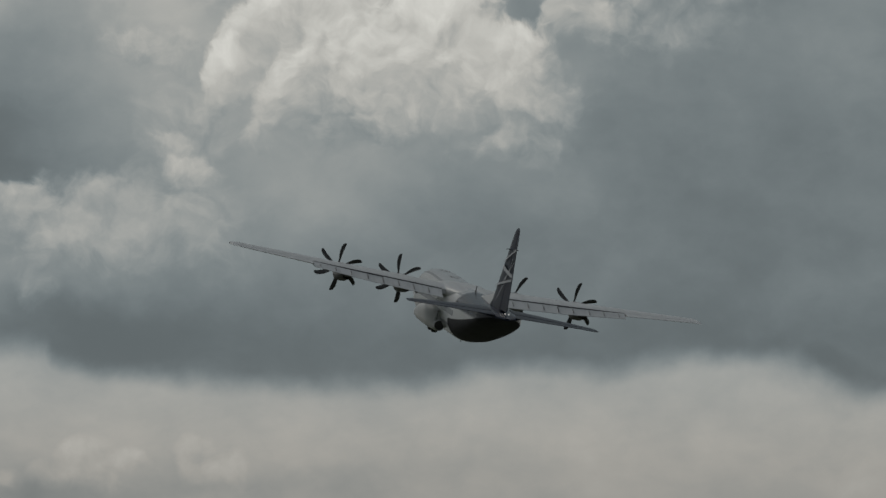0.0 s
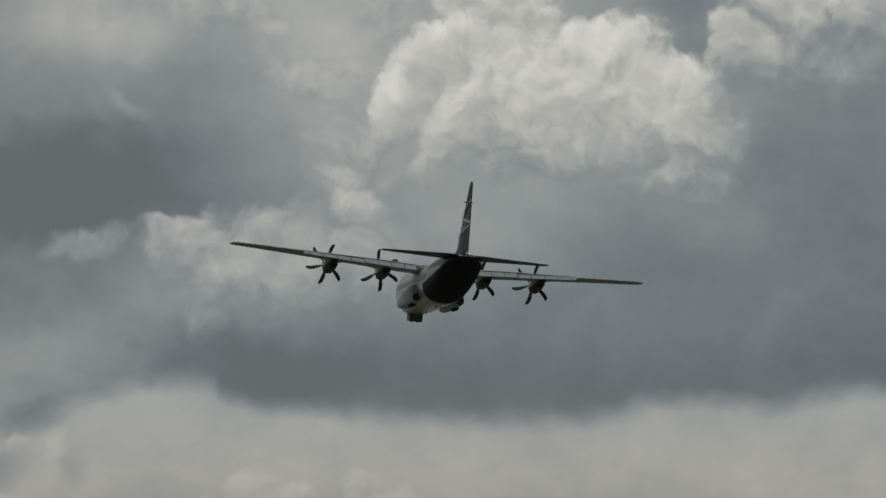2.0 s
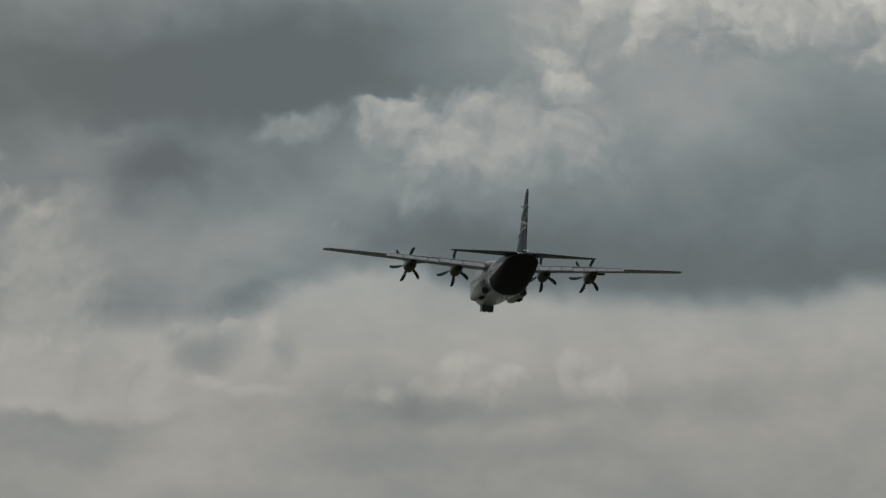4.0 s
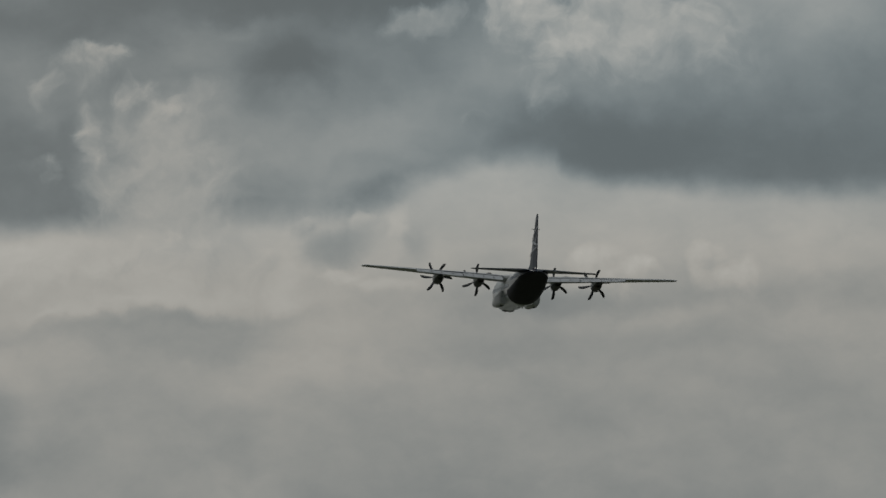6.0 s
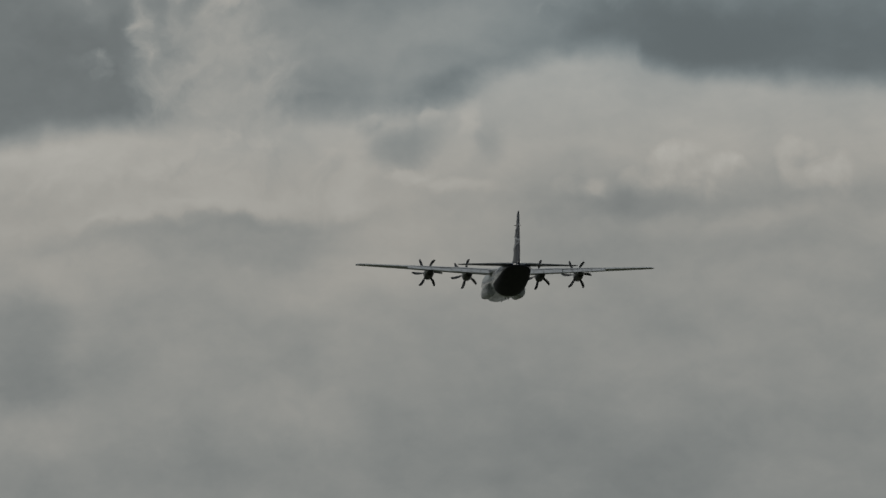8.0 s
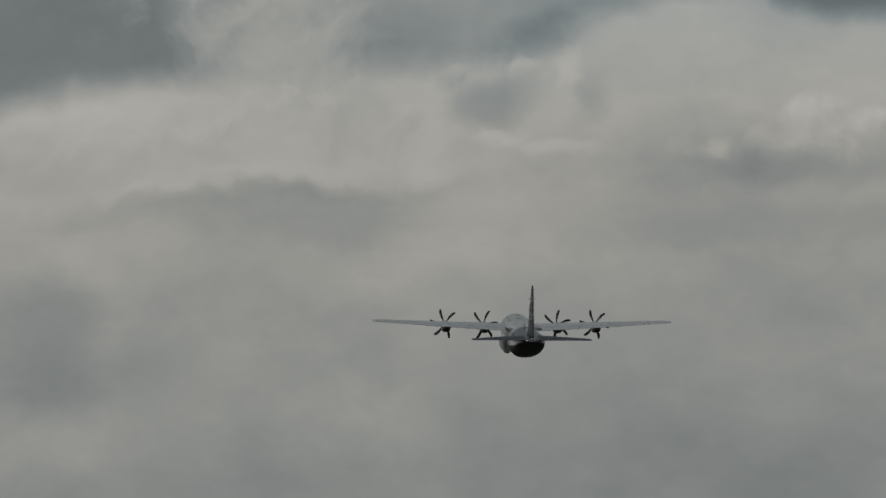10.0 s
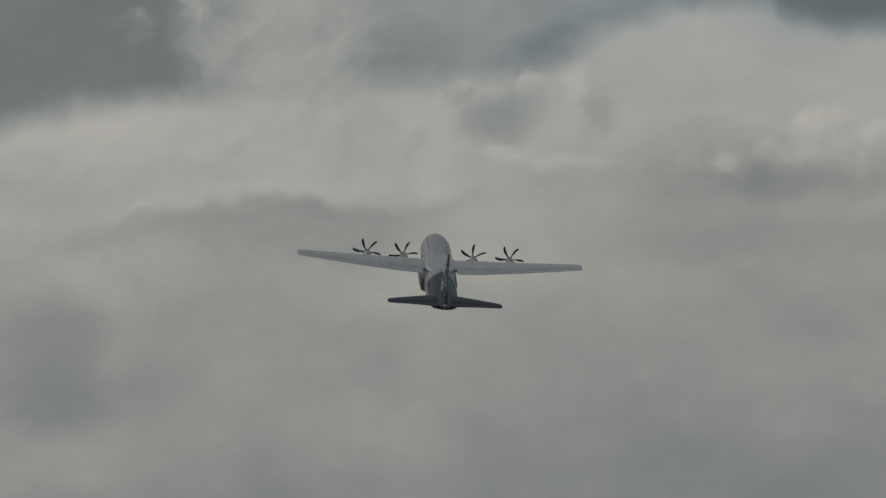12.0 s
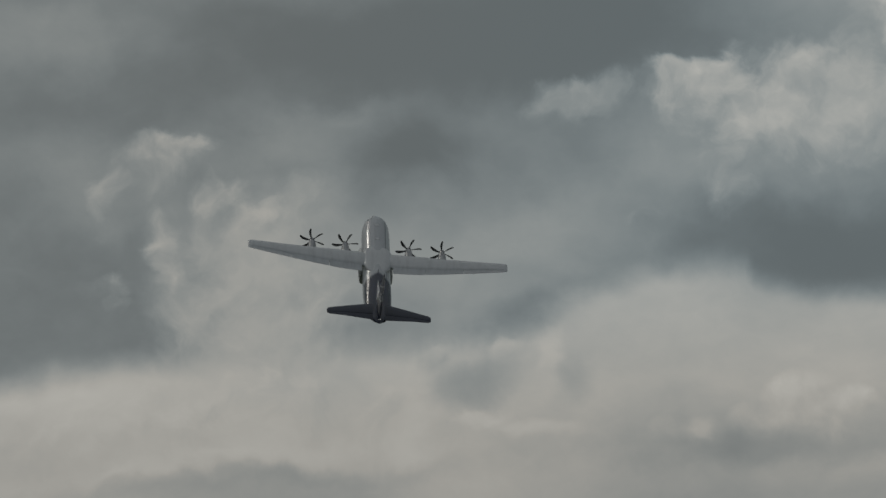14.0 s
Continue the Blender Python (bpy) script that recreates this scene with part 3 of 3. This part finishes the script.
def build_nacelle(x, plane):
    """A turboprop nacelle slung on the wing's leading edge, chin intake in front, sooty exhaust behind."""
    le, chord, z, th = wing_at(abs(x))
    zc = 1.58 + 0.10 * (abs(x) > 8)
    rows = [(2.53, 0.40, -0.42, 0.42), (2.3, 0.52, -0.68, 0.48), (1.8, 0.60, -0.92, 0.52), (1.1, 0.64, -0.95, 0.55), (0.2, 0.64, -0.88, 0.55),
            (-0.9, 0.58, -0.66, 0.5), (-1.9, 0.46, -0.38, 0.42), (-2.6, 0.32, -0.15, 0.3)]
    bm = bmesh.new()
    loft(bm, [oval(y, w, zc + b, zc + t, 2.4, 20, x) for y, w, b, t in rows])
    bmesh.ops.recalc_face_normals(bm, faces=bm.faces)
    # faces turned down or aft take a darker copy: shade put into the colour
    for f in bm.faces:
        if f.normal.z < -0.15 or f.normal.y < -0.4:
            f.material_index = 1
    nac = part("engine_nacelle", bm, [M_NACELLE, M_NACELLE_SHADE], plane, "pale grey turboprop nacelle under the wing")
    bm = bmesh.new()
    rings = [oval(y, w, zc + b, zc + t, 2.2, 16, x) for y, w, b, t in ((-0.9, 0.42, -0.62, 0.1), (-2.0, 0.37, -0.5, 0.12), (-2.01, 0.3, -0.43, 0.05), (-1.5, 0.27, -0.4, 0.02))]
    loft(bm, rings)
    part("exhaust_pipe", bm, M_SOOT, nac, "sooty dark exhaust pipe")
    bm = bmesh.new()
    rings = [oval(y, w, zc + b, zc + t, 2.6, 16, x) for y, w, b, t in ((1.7, 0.44, -1.0, -0.45), (2.5, 0.38, -0.92, -0.46), (2.51, 0.31, -0.86, -0.52), (2.05, 0.28, -0.82, -0.55))]
    loft(bm, rings)
    part("chin_intake", bm, M_NACELLE, nac)
    return zc


def build_blade(prop, angle):
    """A scimitar blade, swept and twisted, along its own z."""
    bm = bmesh.new()
    rings = []
    for r, chord, sweep, twist, th in ((0.22, 0.16, 0.0, 62, 0.13), (0.55, 0.26, -0.03, 52, 0.06), (0.95, 0.36, -0.05, 42, 0.045), (1.35, 0.42, -0.03, 35, 0.036),
                                       (1.7, 0.41, 0.04, 30, 0.028), (1.95, 0.34, 0.13, 28, 0.02), (2.06, 0.16, 0.20, 27, 0.012)):
        a = radians(twist)
        ring = []
        for c, t in ((-0.5, 0), (-0.25, 1), (0.1, 1), (0.5, 0), (0.1, -0.6), (-0.25, -0.6)):
            u, w = c * chord + sweep, t * th
            ring.append((u * math.cos(a) - w * math.sin(a), u * math.sin(a) * 0.9 + w * math.cos(a), r))
        rings.append(ring)
    loft(bm, rings)
    return part("blade", bm, M_BLADE, prop, at=Matrix.Rotation(radians(angle), 4, "Y"))


def build_propeller(x, zc, plane):
    bm = bmesh.new()
    loft(bm, [oval(y, w, -w, w, 2, 20) for y, w in ((-0.30, 0.40), (-0.1, 0.43), (0.2, 0.41), (0.5, 0.33), (0.75, 0.20), (0.92, 0.05))])
    prop = part("propeller", bm, M_SPINNER, plane, "six-bladed propeller with a grey spinner", at=pose(x, 2.85, zc))
    for i in range(6):
        build_blade(prop, 60 * i)
    return prop


FIN = [  # z, leading edge y, trailing edge y, thickness
    (2.0, -13.6, -20.35, 0.82), (3.2, -14.45, -20.2, 0.74), (5.2, -15.75, -19.95, 0.58), (7.2, -17.0, -19.68, 0.42), (8.6, -17.85, -19.48, 0.30), (9.0, -18.3, -19.4, 0.2),
]


def fin_at(z):
    return [float(np.interp(z, [r[0] for r in FIN], [r[i] for r in FIN])) for i in range(1, 4)]


def fin_ring(z, cut0=0.0, cut1=1.0):
    le, te, th = fin_at(z)
    chord = le - te
    out = []
    for back, up in foil(1.0, th / chord, 16):
        b = min(max(back, cut0), cut1)
        s = up if cut0 <= back <= cut1 else math.copysign(abs(up), up)
        out.append((s * chord * 0.98, le - b * chord, z))
    return out


def build_fin(plane):
    bm = bmesh.new()
    zs = [1.9, 2.6, 3.2, 4.2, 5.2, 6.2, 7.2, 8.0, 8.6, 8.9, 9.0]
    rings = [fin_ring(z, 0, 0.70) for z in zs]
    le, te, th = fin_at(9.0)
    rings.append([(p[0] * 0.4, (p[1] - (le + te) / 2) * 0.75 + (le + te) / 2, 9.1) for p in fin_ring(9.0, 0, 0.70)])
    loft(bm, rings)
    # pale leading edge: its highlight is put into the colour
    for f in bm.faces:
        c = f.calc_center_median()
        le, te, th = fin_at(c.z)
        if (le - c.y) / (le - te) < 0.045:
            f.material_index = 1
    fin = part("tail_fin", bm, [M_NAVY, M_LINE], plane, "navy tail fin with crossed pale lines")
    bm = bmesh.new()
    rings = []
    for z in (2.3, 3.2, 5.2, 7.2, 8.6, 9.0):
        le, te, th = fin_at(z)
        chord = le - te
        w = th * 0.30
        rings.append([(w, le - 0.715 * chord, z), (w * 0.5, le - 0.86 * chord, z), (0.02, te, z), (-0.02, te, z), (-w * 0.5, le - 0.86 * chord, z), (-w, le - 0.715 * chord, z)])
    loft(bm, rings)
    part("rudder", bm, M_NAVY, fin, "navy rudder")
    # dorsal fillet in front of the fin
    bm = bmesh.new()
    loft(bm, [[(0.02, -8.4, 2.2), (0, -8.4, 2.27), (-0.02, -8.4, 2.2)], [(0.22, -11.0, 2.15), (0, -11.0, 2.62), (-0.22, -11.0, 2.15)],
              [(0.36, -13.2, 2.15), (0, -13.2, 3.0), (-0.36, -13.2, 2.15)], [(0.42, -14.8, 2.15), (0, -14.8, 3.75), (-0.42, -14.8, 2.15)]])
    part("dorsal_fillet", bm, M_GREY, fin, "pale dorsal fillet")
    # a pair of rod aerials high on the fin
    for side in (-1, 1):
        bm = bmesh.new()
        loft(bm, [[(side * x, -17.55 - back + dy * r, 7.2 + dz * r) for dy, dz in ((-1, -1), (1, -1), (1, 1), (-1, 1))] for x, back, r in ((0.1, 0.0, 0.035), (0.3, 0.02, 0.035), (0.52, 0.22, 0.02))])
        part("aerial", bm, M_SOOT, fin, "dark rod aerial on the fin")
    # crossed pale lines on both faces: from (chord share, z) to (chord share, z), half width
    def skin(c, z):
        le, te, th = fin_at(z)
        chord = le - te
        f = foil(1.0, th / chord, 16)[:17]
        return float(np.interp(c, [q[0] for q in f], [q[1] for q in f])) * chord * 0.98, le - c * chord
    for c0, z0, c1, z1, hw in ((0.06, 5.85, 0.97, 5.2, 0.14), (0.05, 3.9, 0.97, 4.9, 0.10), (0.06, 6.0, 0.97, 7.4, 0.09), (0.45, 2.9, 0.85, 6.6, 0.07), (0.55, 4.6, 0.97, 6.4, 0.06)):
        for side in (-1, 1):
            bm = bmesh.new()
            prev = None
            for i in range(9):
                c, z = c0 + (c1 - c0) * i / 8, z0 + (z1 - z0) * i / 8
                pair = []
                for zz in (z - hw, z + hw):
                    x, y = skin(c, zz)
                    if c > 0.7:
                        x = max(x, fin_at(zz)[2] * 0.30 * (1 - c) / 0.285)
                    pair.append(((x + 0.012) * side, y, zz))
                vs = [bm.verts.new(v) for v in pair]
                if prev:
                    bm.faces.new((prev[0], vs[0], vs[1], prev[1]))
                prev = vs
            ext = bmesh.ops.extrude_face_region(bm, geom=list(bm.faces))
            for v in [g for g in ext["geom"] if isinstance(g, bmesh.types.BMVert)]:
                v.co.x -= side * 0.01
            part("stripe", bm, M_LINE, fin, "pale painted line")
    return fin


def build_tailplane(side, plane):
    rows = [(0.9, -15.5, 4.75, 1.93, 0.105), (1.9, -15.75, 4.45, 1.94, 0.105), (5.0, -16.75, 3.0, 1.91, 0.10), (7.6, -17.65, 1.95, 1.88, 0.09), (7.95, -17.95, 1.4, 1.875, 0.07), (8.03, -18.15, 1.0, 1.875, 0.03)]
    bm = bmesh.new()
    rings = [[(side * x, le - min(b, 0.68 * ch), z + u * 0.95) for b, u in foil(ch, th)] for x, le, ch, z, th in rows]
    loft(bm, rings)
    tail = part("tailplane", bm, M_NAVY, plane, "navy tailplane")
    bm = bmesh.new()
    rings = []
    for x, le, ch, z, th in rows:
        w = th * ch * 0.32
        rings.append([(side * x, le - 0.70 * ch, z + w), (side * x, le - ch, z + 0.02), (side * x, le - ch, z - 0.02), (side * x, le - 0.70 * ch, z - w * 0.8)])
    loft(bm, rings)
    part("elevator", bm, M_NAVY, tail, "navy elevator")
    return tail


def build_hull(plane):
    bm = bmesh.new()
    ys = sorted({r[0] for r in HULL} | {-10 - 0.5 * i for i in range(20)} | {8 - 1.5 * i for i in range(12)}, reverse=True)
    loft(bm, [oval(y, *glide(HULL, y), n=56) for y in ys])
    bm.normal_update()
    bmesh.ops.recalc_face_normals(bm, faces=bm.faces)
    # hull faces behind y -7.2 that point downward are black
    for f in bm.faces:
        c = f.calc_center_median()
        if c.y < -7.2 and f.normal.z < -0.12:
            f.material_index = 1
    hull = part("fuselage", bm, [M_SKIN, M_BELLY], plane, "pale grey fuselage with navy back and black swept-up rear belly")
    # wing centre box and fairing on the back
    bm = bmesh.new()
    loft(bm, [oval(y, w, 1.2, t, 3.0, 28) for y, w, t in ((2.3, 1.0, 2.16), (1.6, 1.75, 2.24), (0.6, 2.15, 2.29), (-1.2, 2.2, 2.30), (-3.2, 2.15, 2.27), (-4.6, 1.8, 2.24), (-5.8, 1.0, 2.2))])
    part("wing_fairing", bm, M_GREY, hull, "pale grey fairing over the wing joint")
    # windscreen panes
    for i in range(7):
        a = radians(-66 + 22 * i)
        bm = bmesh.new()
        ring = []
        for y, d in ((12.46, -8.5), (12.46, 8.5), (11.55, 8.0), (11.55, -8.0)):
            hw, zb, zt, pw = glide(HULL, y)
            b = a + radians(d)
            zc, hh = (zb + zt) / 2, (zt - zb) / 2
            c, s = math.sin(b), math.cos(b)
            ring.append(Vector((1.008 * hw * math.copysign(abs(c) ** (2 / pw), c), y, zc + 1.008 * hh * abs(s) ** (2 / pw))))
        out = [bm.verts.new(v) for v in ring]
        low = [bm.verts.new((v.x * 0.97, v.y, v.z - 0.05)) for v in ring]
        bm.faces.new(out)
        bm.faces.new(low[::-1])
        for j in range(4):
            bm.faces.new((out[j], low[j], low[(j + 1) % 4], out[(j + 1) % 4]))
        part("windscreen_pane", bm, M_GLASS, hull, "dark cockpit glass")
    return hull


def block(bm, x0, x1, y0, y1, z0, z1, taper=0.0):
    loft(bm, [[(x0, y0, z0), (x1, y0, z0), (x1, y0, z1), (x0, y0, z1)],
              [(x0 + taper, y1, z0 + taper), (x1 - taper, y1, z0 + taper), (x1 - taper, y1, z1 - taper), (x0 + taper, y1, z1 - taper)]])


def tube(bm, cx, cz, rows, n=20):
    """A round tube along y: rows of y and radius."""
    loft(bm, [oval(y, r, cz - r, cz + r, 2, n, cx) for y, r in rows])


DUCTS = []


def build_sponson(side, plane):
    """Main wheel fairing along the lower side, with a framed panel and a duct mouth at its blunt rear end."""
    cx = side * 2.06
    rows = [(7.0, 0.10, -1.40, -1.10), (6.3, 0.42, -1.66, -0.7), (5.0, 0.56, -1.76, -0.35), (3.0, 0.62, -1.80, 0.05), (0.0, 0.62, -1.80, 0.15),
            (-2.2, 0.6, -1.76, 0.15), (-3.2, 0.54, -1.68, 0.08), (-3.4, 0.48, -1.62, 0.02)]
    bm = bmesh.new()
    loft(bm, [oval(y, w, b, t, 2.2, 28, cx) for y, w, b, t in rows])
    sponson = part("wheel_sponson", bm, M_GREY, plane, "pale grey wheel fairing with a dark duct mouth behind")
    bm = bmesh.new()
    tube(bm, 0, 0, ((0.9, 0.46), (-0.38, 0.45), (-0.40, 0.43), (-0.40, 0.40), (0.0, 0.38)))
    duct = part("gear_duct", bm, M_GREY, sponson, "pale round duct, drawn in with the wheels", at=pose(cx + side * 0.06, -3.5, -1.16))
    # solid dark disc in the mouth, coloured as the shade inside the duct
    bm = bmesh.new()
    tube(bm, 0, 0, ((-0.2, 0.39), (-0.41, 0.39)))
    bmesh.ops.translate(bm, verts=bm.verts, vec=(cx + side * 0.06, -3.5, -1.16))
    mouth = part("duct_mouth", bm, M_DARK, sponson, "dark disc standing in for the shaded opening")
    DUCTS.extend((duct, mouth))
    bm = bmesh.new()
    block(bm, cx - 0.24, cx + 0.24, -3.38, -3.46, -0.72, -0.06)
    part("panel", bm, M_GREY, sponson, "pale rear panel")
    for x0, x1, z0, z1 in ((-0.31, -0.24, -0.76, 0.02), (0.24, 0.32, -0.76, 0.02), (-0.24, 0.24, -0.06, 0.02)):
        bm = bmesh.new()
        block(bm, cx + x0, cx + x1, -3.38, -3.48, z0, z1)
        part("panel_frame", bm, M_BRACKET, sponson, "dark panel frame")
    return sponson


def wheel(parent, x, y, z, radius, width):
    bm = bmesh.new()
    loft(bm, [[(x + dx * width / 2, y + math.cos(a) * r * radius, z + math.sin(a) * r * radius) for a in [2 * math.pi * i / 24 for i in range(24)]]
              for dx, r in ((-1, 0.55), (-1, 0.86), (-0.7, 0.97), (0, 1.0), (0.7, 0.97), (1, 0.86), (1, 0.55))])
    w = part("wheel", bm, M_TYRE, parent, "black rubber tyre")
    bm = bmesh.new()
    loft(bm, [[(x + dx * width / 2, y + math.cos(a) * r * radius, z + math.sin(a) * r * radius) for a in [2 * math.pi * i / 16 for i in range(16)]]
              for dx, r in ((-1.02, 0.3), (-1.02, 0.5), (1.02, 0.5), (1.02, 0.3))])
    part("rim", bm, M_STEEL, w, "grey steel rim")
    return w


def build_nose_gear(plane):
    """Twin nose wheels on a strut, with their two doors; its own zero is under the nose."""
    bm = bmesh.new()
    loft(bm, [oval(0.12, 0.11, -0.5, 0.7, 3, 12), oval(-0.12, 0.11, -0.5, 0.7, 3, 12)])
    block(bm, -0.32, 0.32, -0.07, 0.07, -0.45, -0.3)
    gear = part("nose_gear", bm, M_STEEL, plane, "lowered nose wheel leg", at=pose(0, 10.2, -1.75))
    for s in (-1, 1):
        wheel(gear, 0.3 * s, 0, -0.38, 0.44, 0.3)
        bm = bmesh.new()
        block(bm, 0.6 * s - 0.04, 0.6 * s + 0.04, 1.0, -1.0, -0.7, 0.2, 0.02)
        part("gear_door", bm, M_DOOR, gear, "grey nose gear door")
    bm = bmesh.new()
    block(bm, -0.66, 0.66, -0.72, -0.78, -0.8, 0.2)
    part("gear_door", bm, M_DOOR, gear, "grey rear door of the nose gear")
    return gear


def build_main_gear(side, y, plane):
    bm = bmesh.new()
    block(bm, -0.1, 0.1, 0.1, -0.1, -0.2, 0.9)
    gear = part("main_gear", bm, M_STEEL, plane, "main wheel leg in its fairing", at=pose(side * 2.1, y, -1.32))
    wheel(gear, 0, 0, 0, 0.66, 0.48)
    return gear


def build_aeroplane():
    plane = tagged(new("transport_aeroplane"), "four-engined grey transport aeroplane with a navy tail, climbing away", "aeroplane")
    build_hull(plane)
    for side in (-1, 1):
        build_wing(side, plane)
        build_tailplane(side, plane)
        build_sponson(side, plane)
    build_fin(plane)
    props = []
    for x in (-10.16, -4.95, 4.95, 10.16):
        props.append(build_propeller(x, build_nacelle(x, plane), plane))
    gears = [build_nose_gear(plane)] + [build_main_gear(side, y, plane) for side in (-1, 1) for y in (-0.4, -2.0)]
    # escape hatches along the crown
    for y, z in ((8.6, 2.345), (4.4, 2.315)):
        bm = bmesh.new()
        block(bm, -0.3, 0.3, y + 0.3, y - 0.3, z - 0.05, z + 0.012)
        hatch = part("escape_hatch", bm, M_GREY, plane, "pale grey escape hatch")
        for x0, x1, y0, y1 in ((-0.34, -0.3, 0.34, -0.34), (0.3, 0.34, 0.34, -0.34), (-0.3, 0.3, 0.34, 0.3), (-0.3, 0.3, -0.3, -0.34)):
            bm = bmesh.new()
            block(bm, x0, x1, y + y0, y + y1, z - 0.05, z + 0.016)
            part("hatch_seal", bm, M_BRACKET, hatch)
    # static wicks on the trailing edges
    for side in (-1, 1):
        for x in (15.0, 16.6, 18.2, 19.3):
            le, chord, z, th = wing_at(x)
            bm = bmesh.new()
            loft(bm, [[(side * x + dx * r, le - chord + 0.05 - d, z + dz * r) for dx, dz in ((-1, -1), (1, -1), (1, 1), (-1, 1))] for d, r in ((0, 0.012), (0.35, 0.006))])
            part("static_wick", bm, M_SOOT, plane)
    # wing tip lights
    for side in (-1, 1):
        bm = bmesh.new()
        bmesh.ops.create_uvsphere(bm, u_segments=8, v_segments=6, radius=0.06)
        bmesh.ops.translate(bm, verts=bm.verts, vec=(side * 20.16, -0.7, 2.46))
        part("wing_tip_light", bm, M_GLASS, plane, "unlit dark wing tip light")
    # aerials
    for x, y, z, h, lean in ((0.0, -5.9, 2.24, 0.55, -0.1), (0.35, -3.5, -1.84, -0.3, -0.2), (-0.25, -4.6, -1.84, -0.3, -0.2), (0.0, 3.0, -1.84, -0.4, -0.15)):
        bm = bmesh.new()
        loft(bm, [[(x - 0.03, y + 0.15, z), (x + 0.03, y + 0.15, z), (x + 0.03, y - 0.15, z), (x - 0.03, y - 0.15, z)],
                  [(x - 0.015, y + lean + 0.06, z + h), (x + 0.015, y + lean + 0.06, z + h), (x + 0.015, y + lean - 0.06, z + h), (x - 0.015, y + lean - 0.06, z + h)]])
        part("aerial", bm, M_SOOT, plane, "dark blade aerial")
    # a pair of white lights at the root of the rudder
    for x in (-0.16, 0.16):
        bm = bmesh.new()
        bmesh.ops.create_uvsphere(bm, u_segments=8, v_segments=6, radius=0.055)
        bmesh.ops.translate(bm, verts=bm.verts, vec=(x, -20.42, 2.16))
        part("tail_light", bm, M_LAMP, plane, "small white light")
    return plane, props, gears


PLANE, PROPS, GEARS = build_aeroplane()

# Seconds, and how far each propeller stands turned, in degrees, from the outer left to the outer right.
SPIN = [
    (0, 10, -2, 28, 11), (0.5, 9, -4, 26, 10), (1, 14, -3, 24, 11), (1.5, 18, -4, 20, 12), (3.5, 19, 6, 2, 22), (6, 34, 5, 5, 20), (7, 28, 12, 12, 27),
    (8, 32, 15, 13, 33), (10.5, 45, 27, 13, 45), (11.5, 38, 26, 2, 33), (12.5, 47, 23, 9, 43), (14, 50, 25, 20, 57),
]


def motions():
    def stand(x, y, z, heading, pitch, bank):
        turn = Matrix.Rotation(radians(heading), 4, "Z") @ Matrix.Rotation(radians(pitch), 4, "X") @ Matrix.Rotation(radians(bank), 4, "Y")
        return Matrix.Translation((x, y, z)) @ turn
    walk(PLANE, [(t, stand(*row)) for t, *row in FLIGHT])
    for i, prop in enumerate(PROPS):
        at = prop.matrix_basis.translation.copy()
        walk(prop, [(row[0], Matrix.Translation(at) @ Matrix.Rotation(radians(row[1 + i] - 6), 4, "Y")) for row in SPIN])
    # the cloud wall draws in by a fifth while the film closes up on the aeroplane
    way = aim(3.9, 7.2, 0).to_3x3() @ Vector((0, 0, 1))
    rest = BACKDROP.matrix_basis.copy()
    walk(BACKDROP, [(t, Matrix.Translation(way * FAR * (1 - 1 / near)) @ rest) for t, near in NEARER])
    # the flaps come up before the pull into the climb
    for flap, hinge in FLAPS:
        walk(flap, [(t, Matrix.Translation(hinge + Vector((0, 0.06 * share, 0.068 * share))) @ Matrix.Rotation(radians(droop), 4, "X") @ Matrix.Translation(-hinge))
                    for t, share, droop in ((0, 0, 8), (5.0, 0.0, 8), (8.2, 0.1, 6.5), (10.2, 1.0, -3), (14, 1.0, -3))])
    for ob in SLOTS:
        walk(ob, [(t, pose(0, 1.0 * share, -0.04 * share)) for t, share in ((0, 0), (8.2, 0.0), (10.2, 1.0), (14, 1.0))])
    # the ducts draw in as the wheels come up
    for ob in DUCTS:
        x, y, z = ob.matrix_basis.translation
        walk(ob, [(t, pose(x, y + 0.75 * share, z)) for t, share in ((0, 0), (4.2, 0.0), (5.6, 0.8), (6.2, 1.0), (14, 1.0))])
    # the wheels come up between the fourth and the seventh second
    for gear, up in zip(GEARS, (0.95, 0.2, 0.2, 0.2, 0.2)):
        x, y, z = gear.matrix_basis.translation
        walk(gear, [(t, pose(x, y, z + up * share)) for t, share in ((0, 0), (4.2, 0.0), (5.2, 0.25), (6.0, 0.62), (6.8, 1.0), (14, 1.0))])


motions()
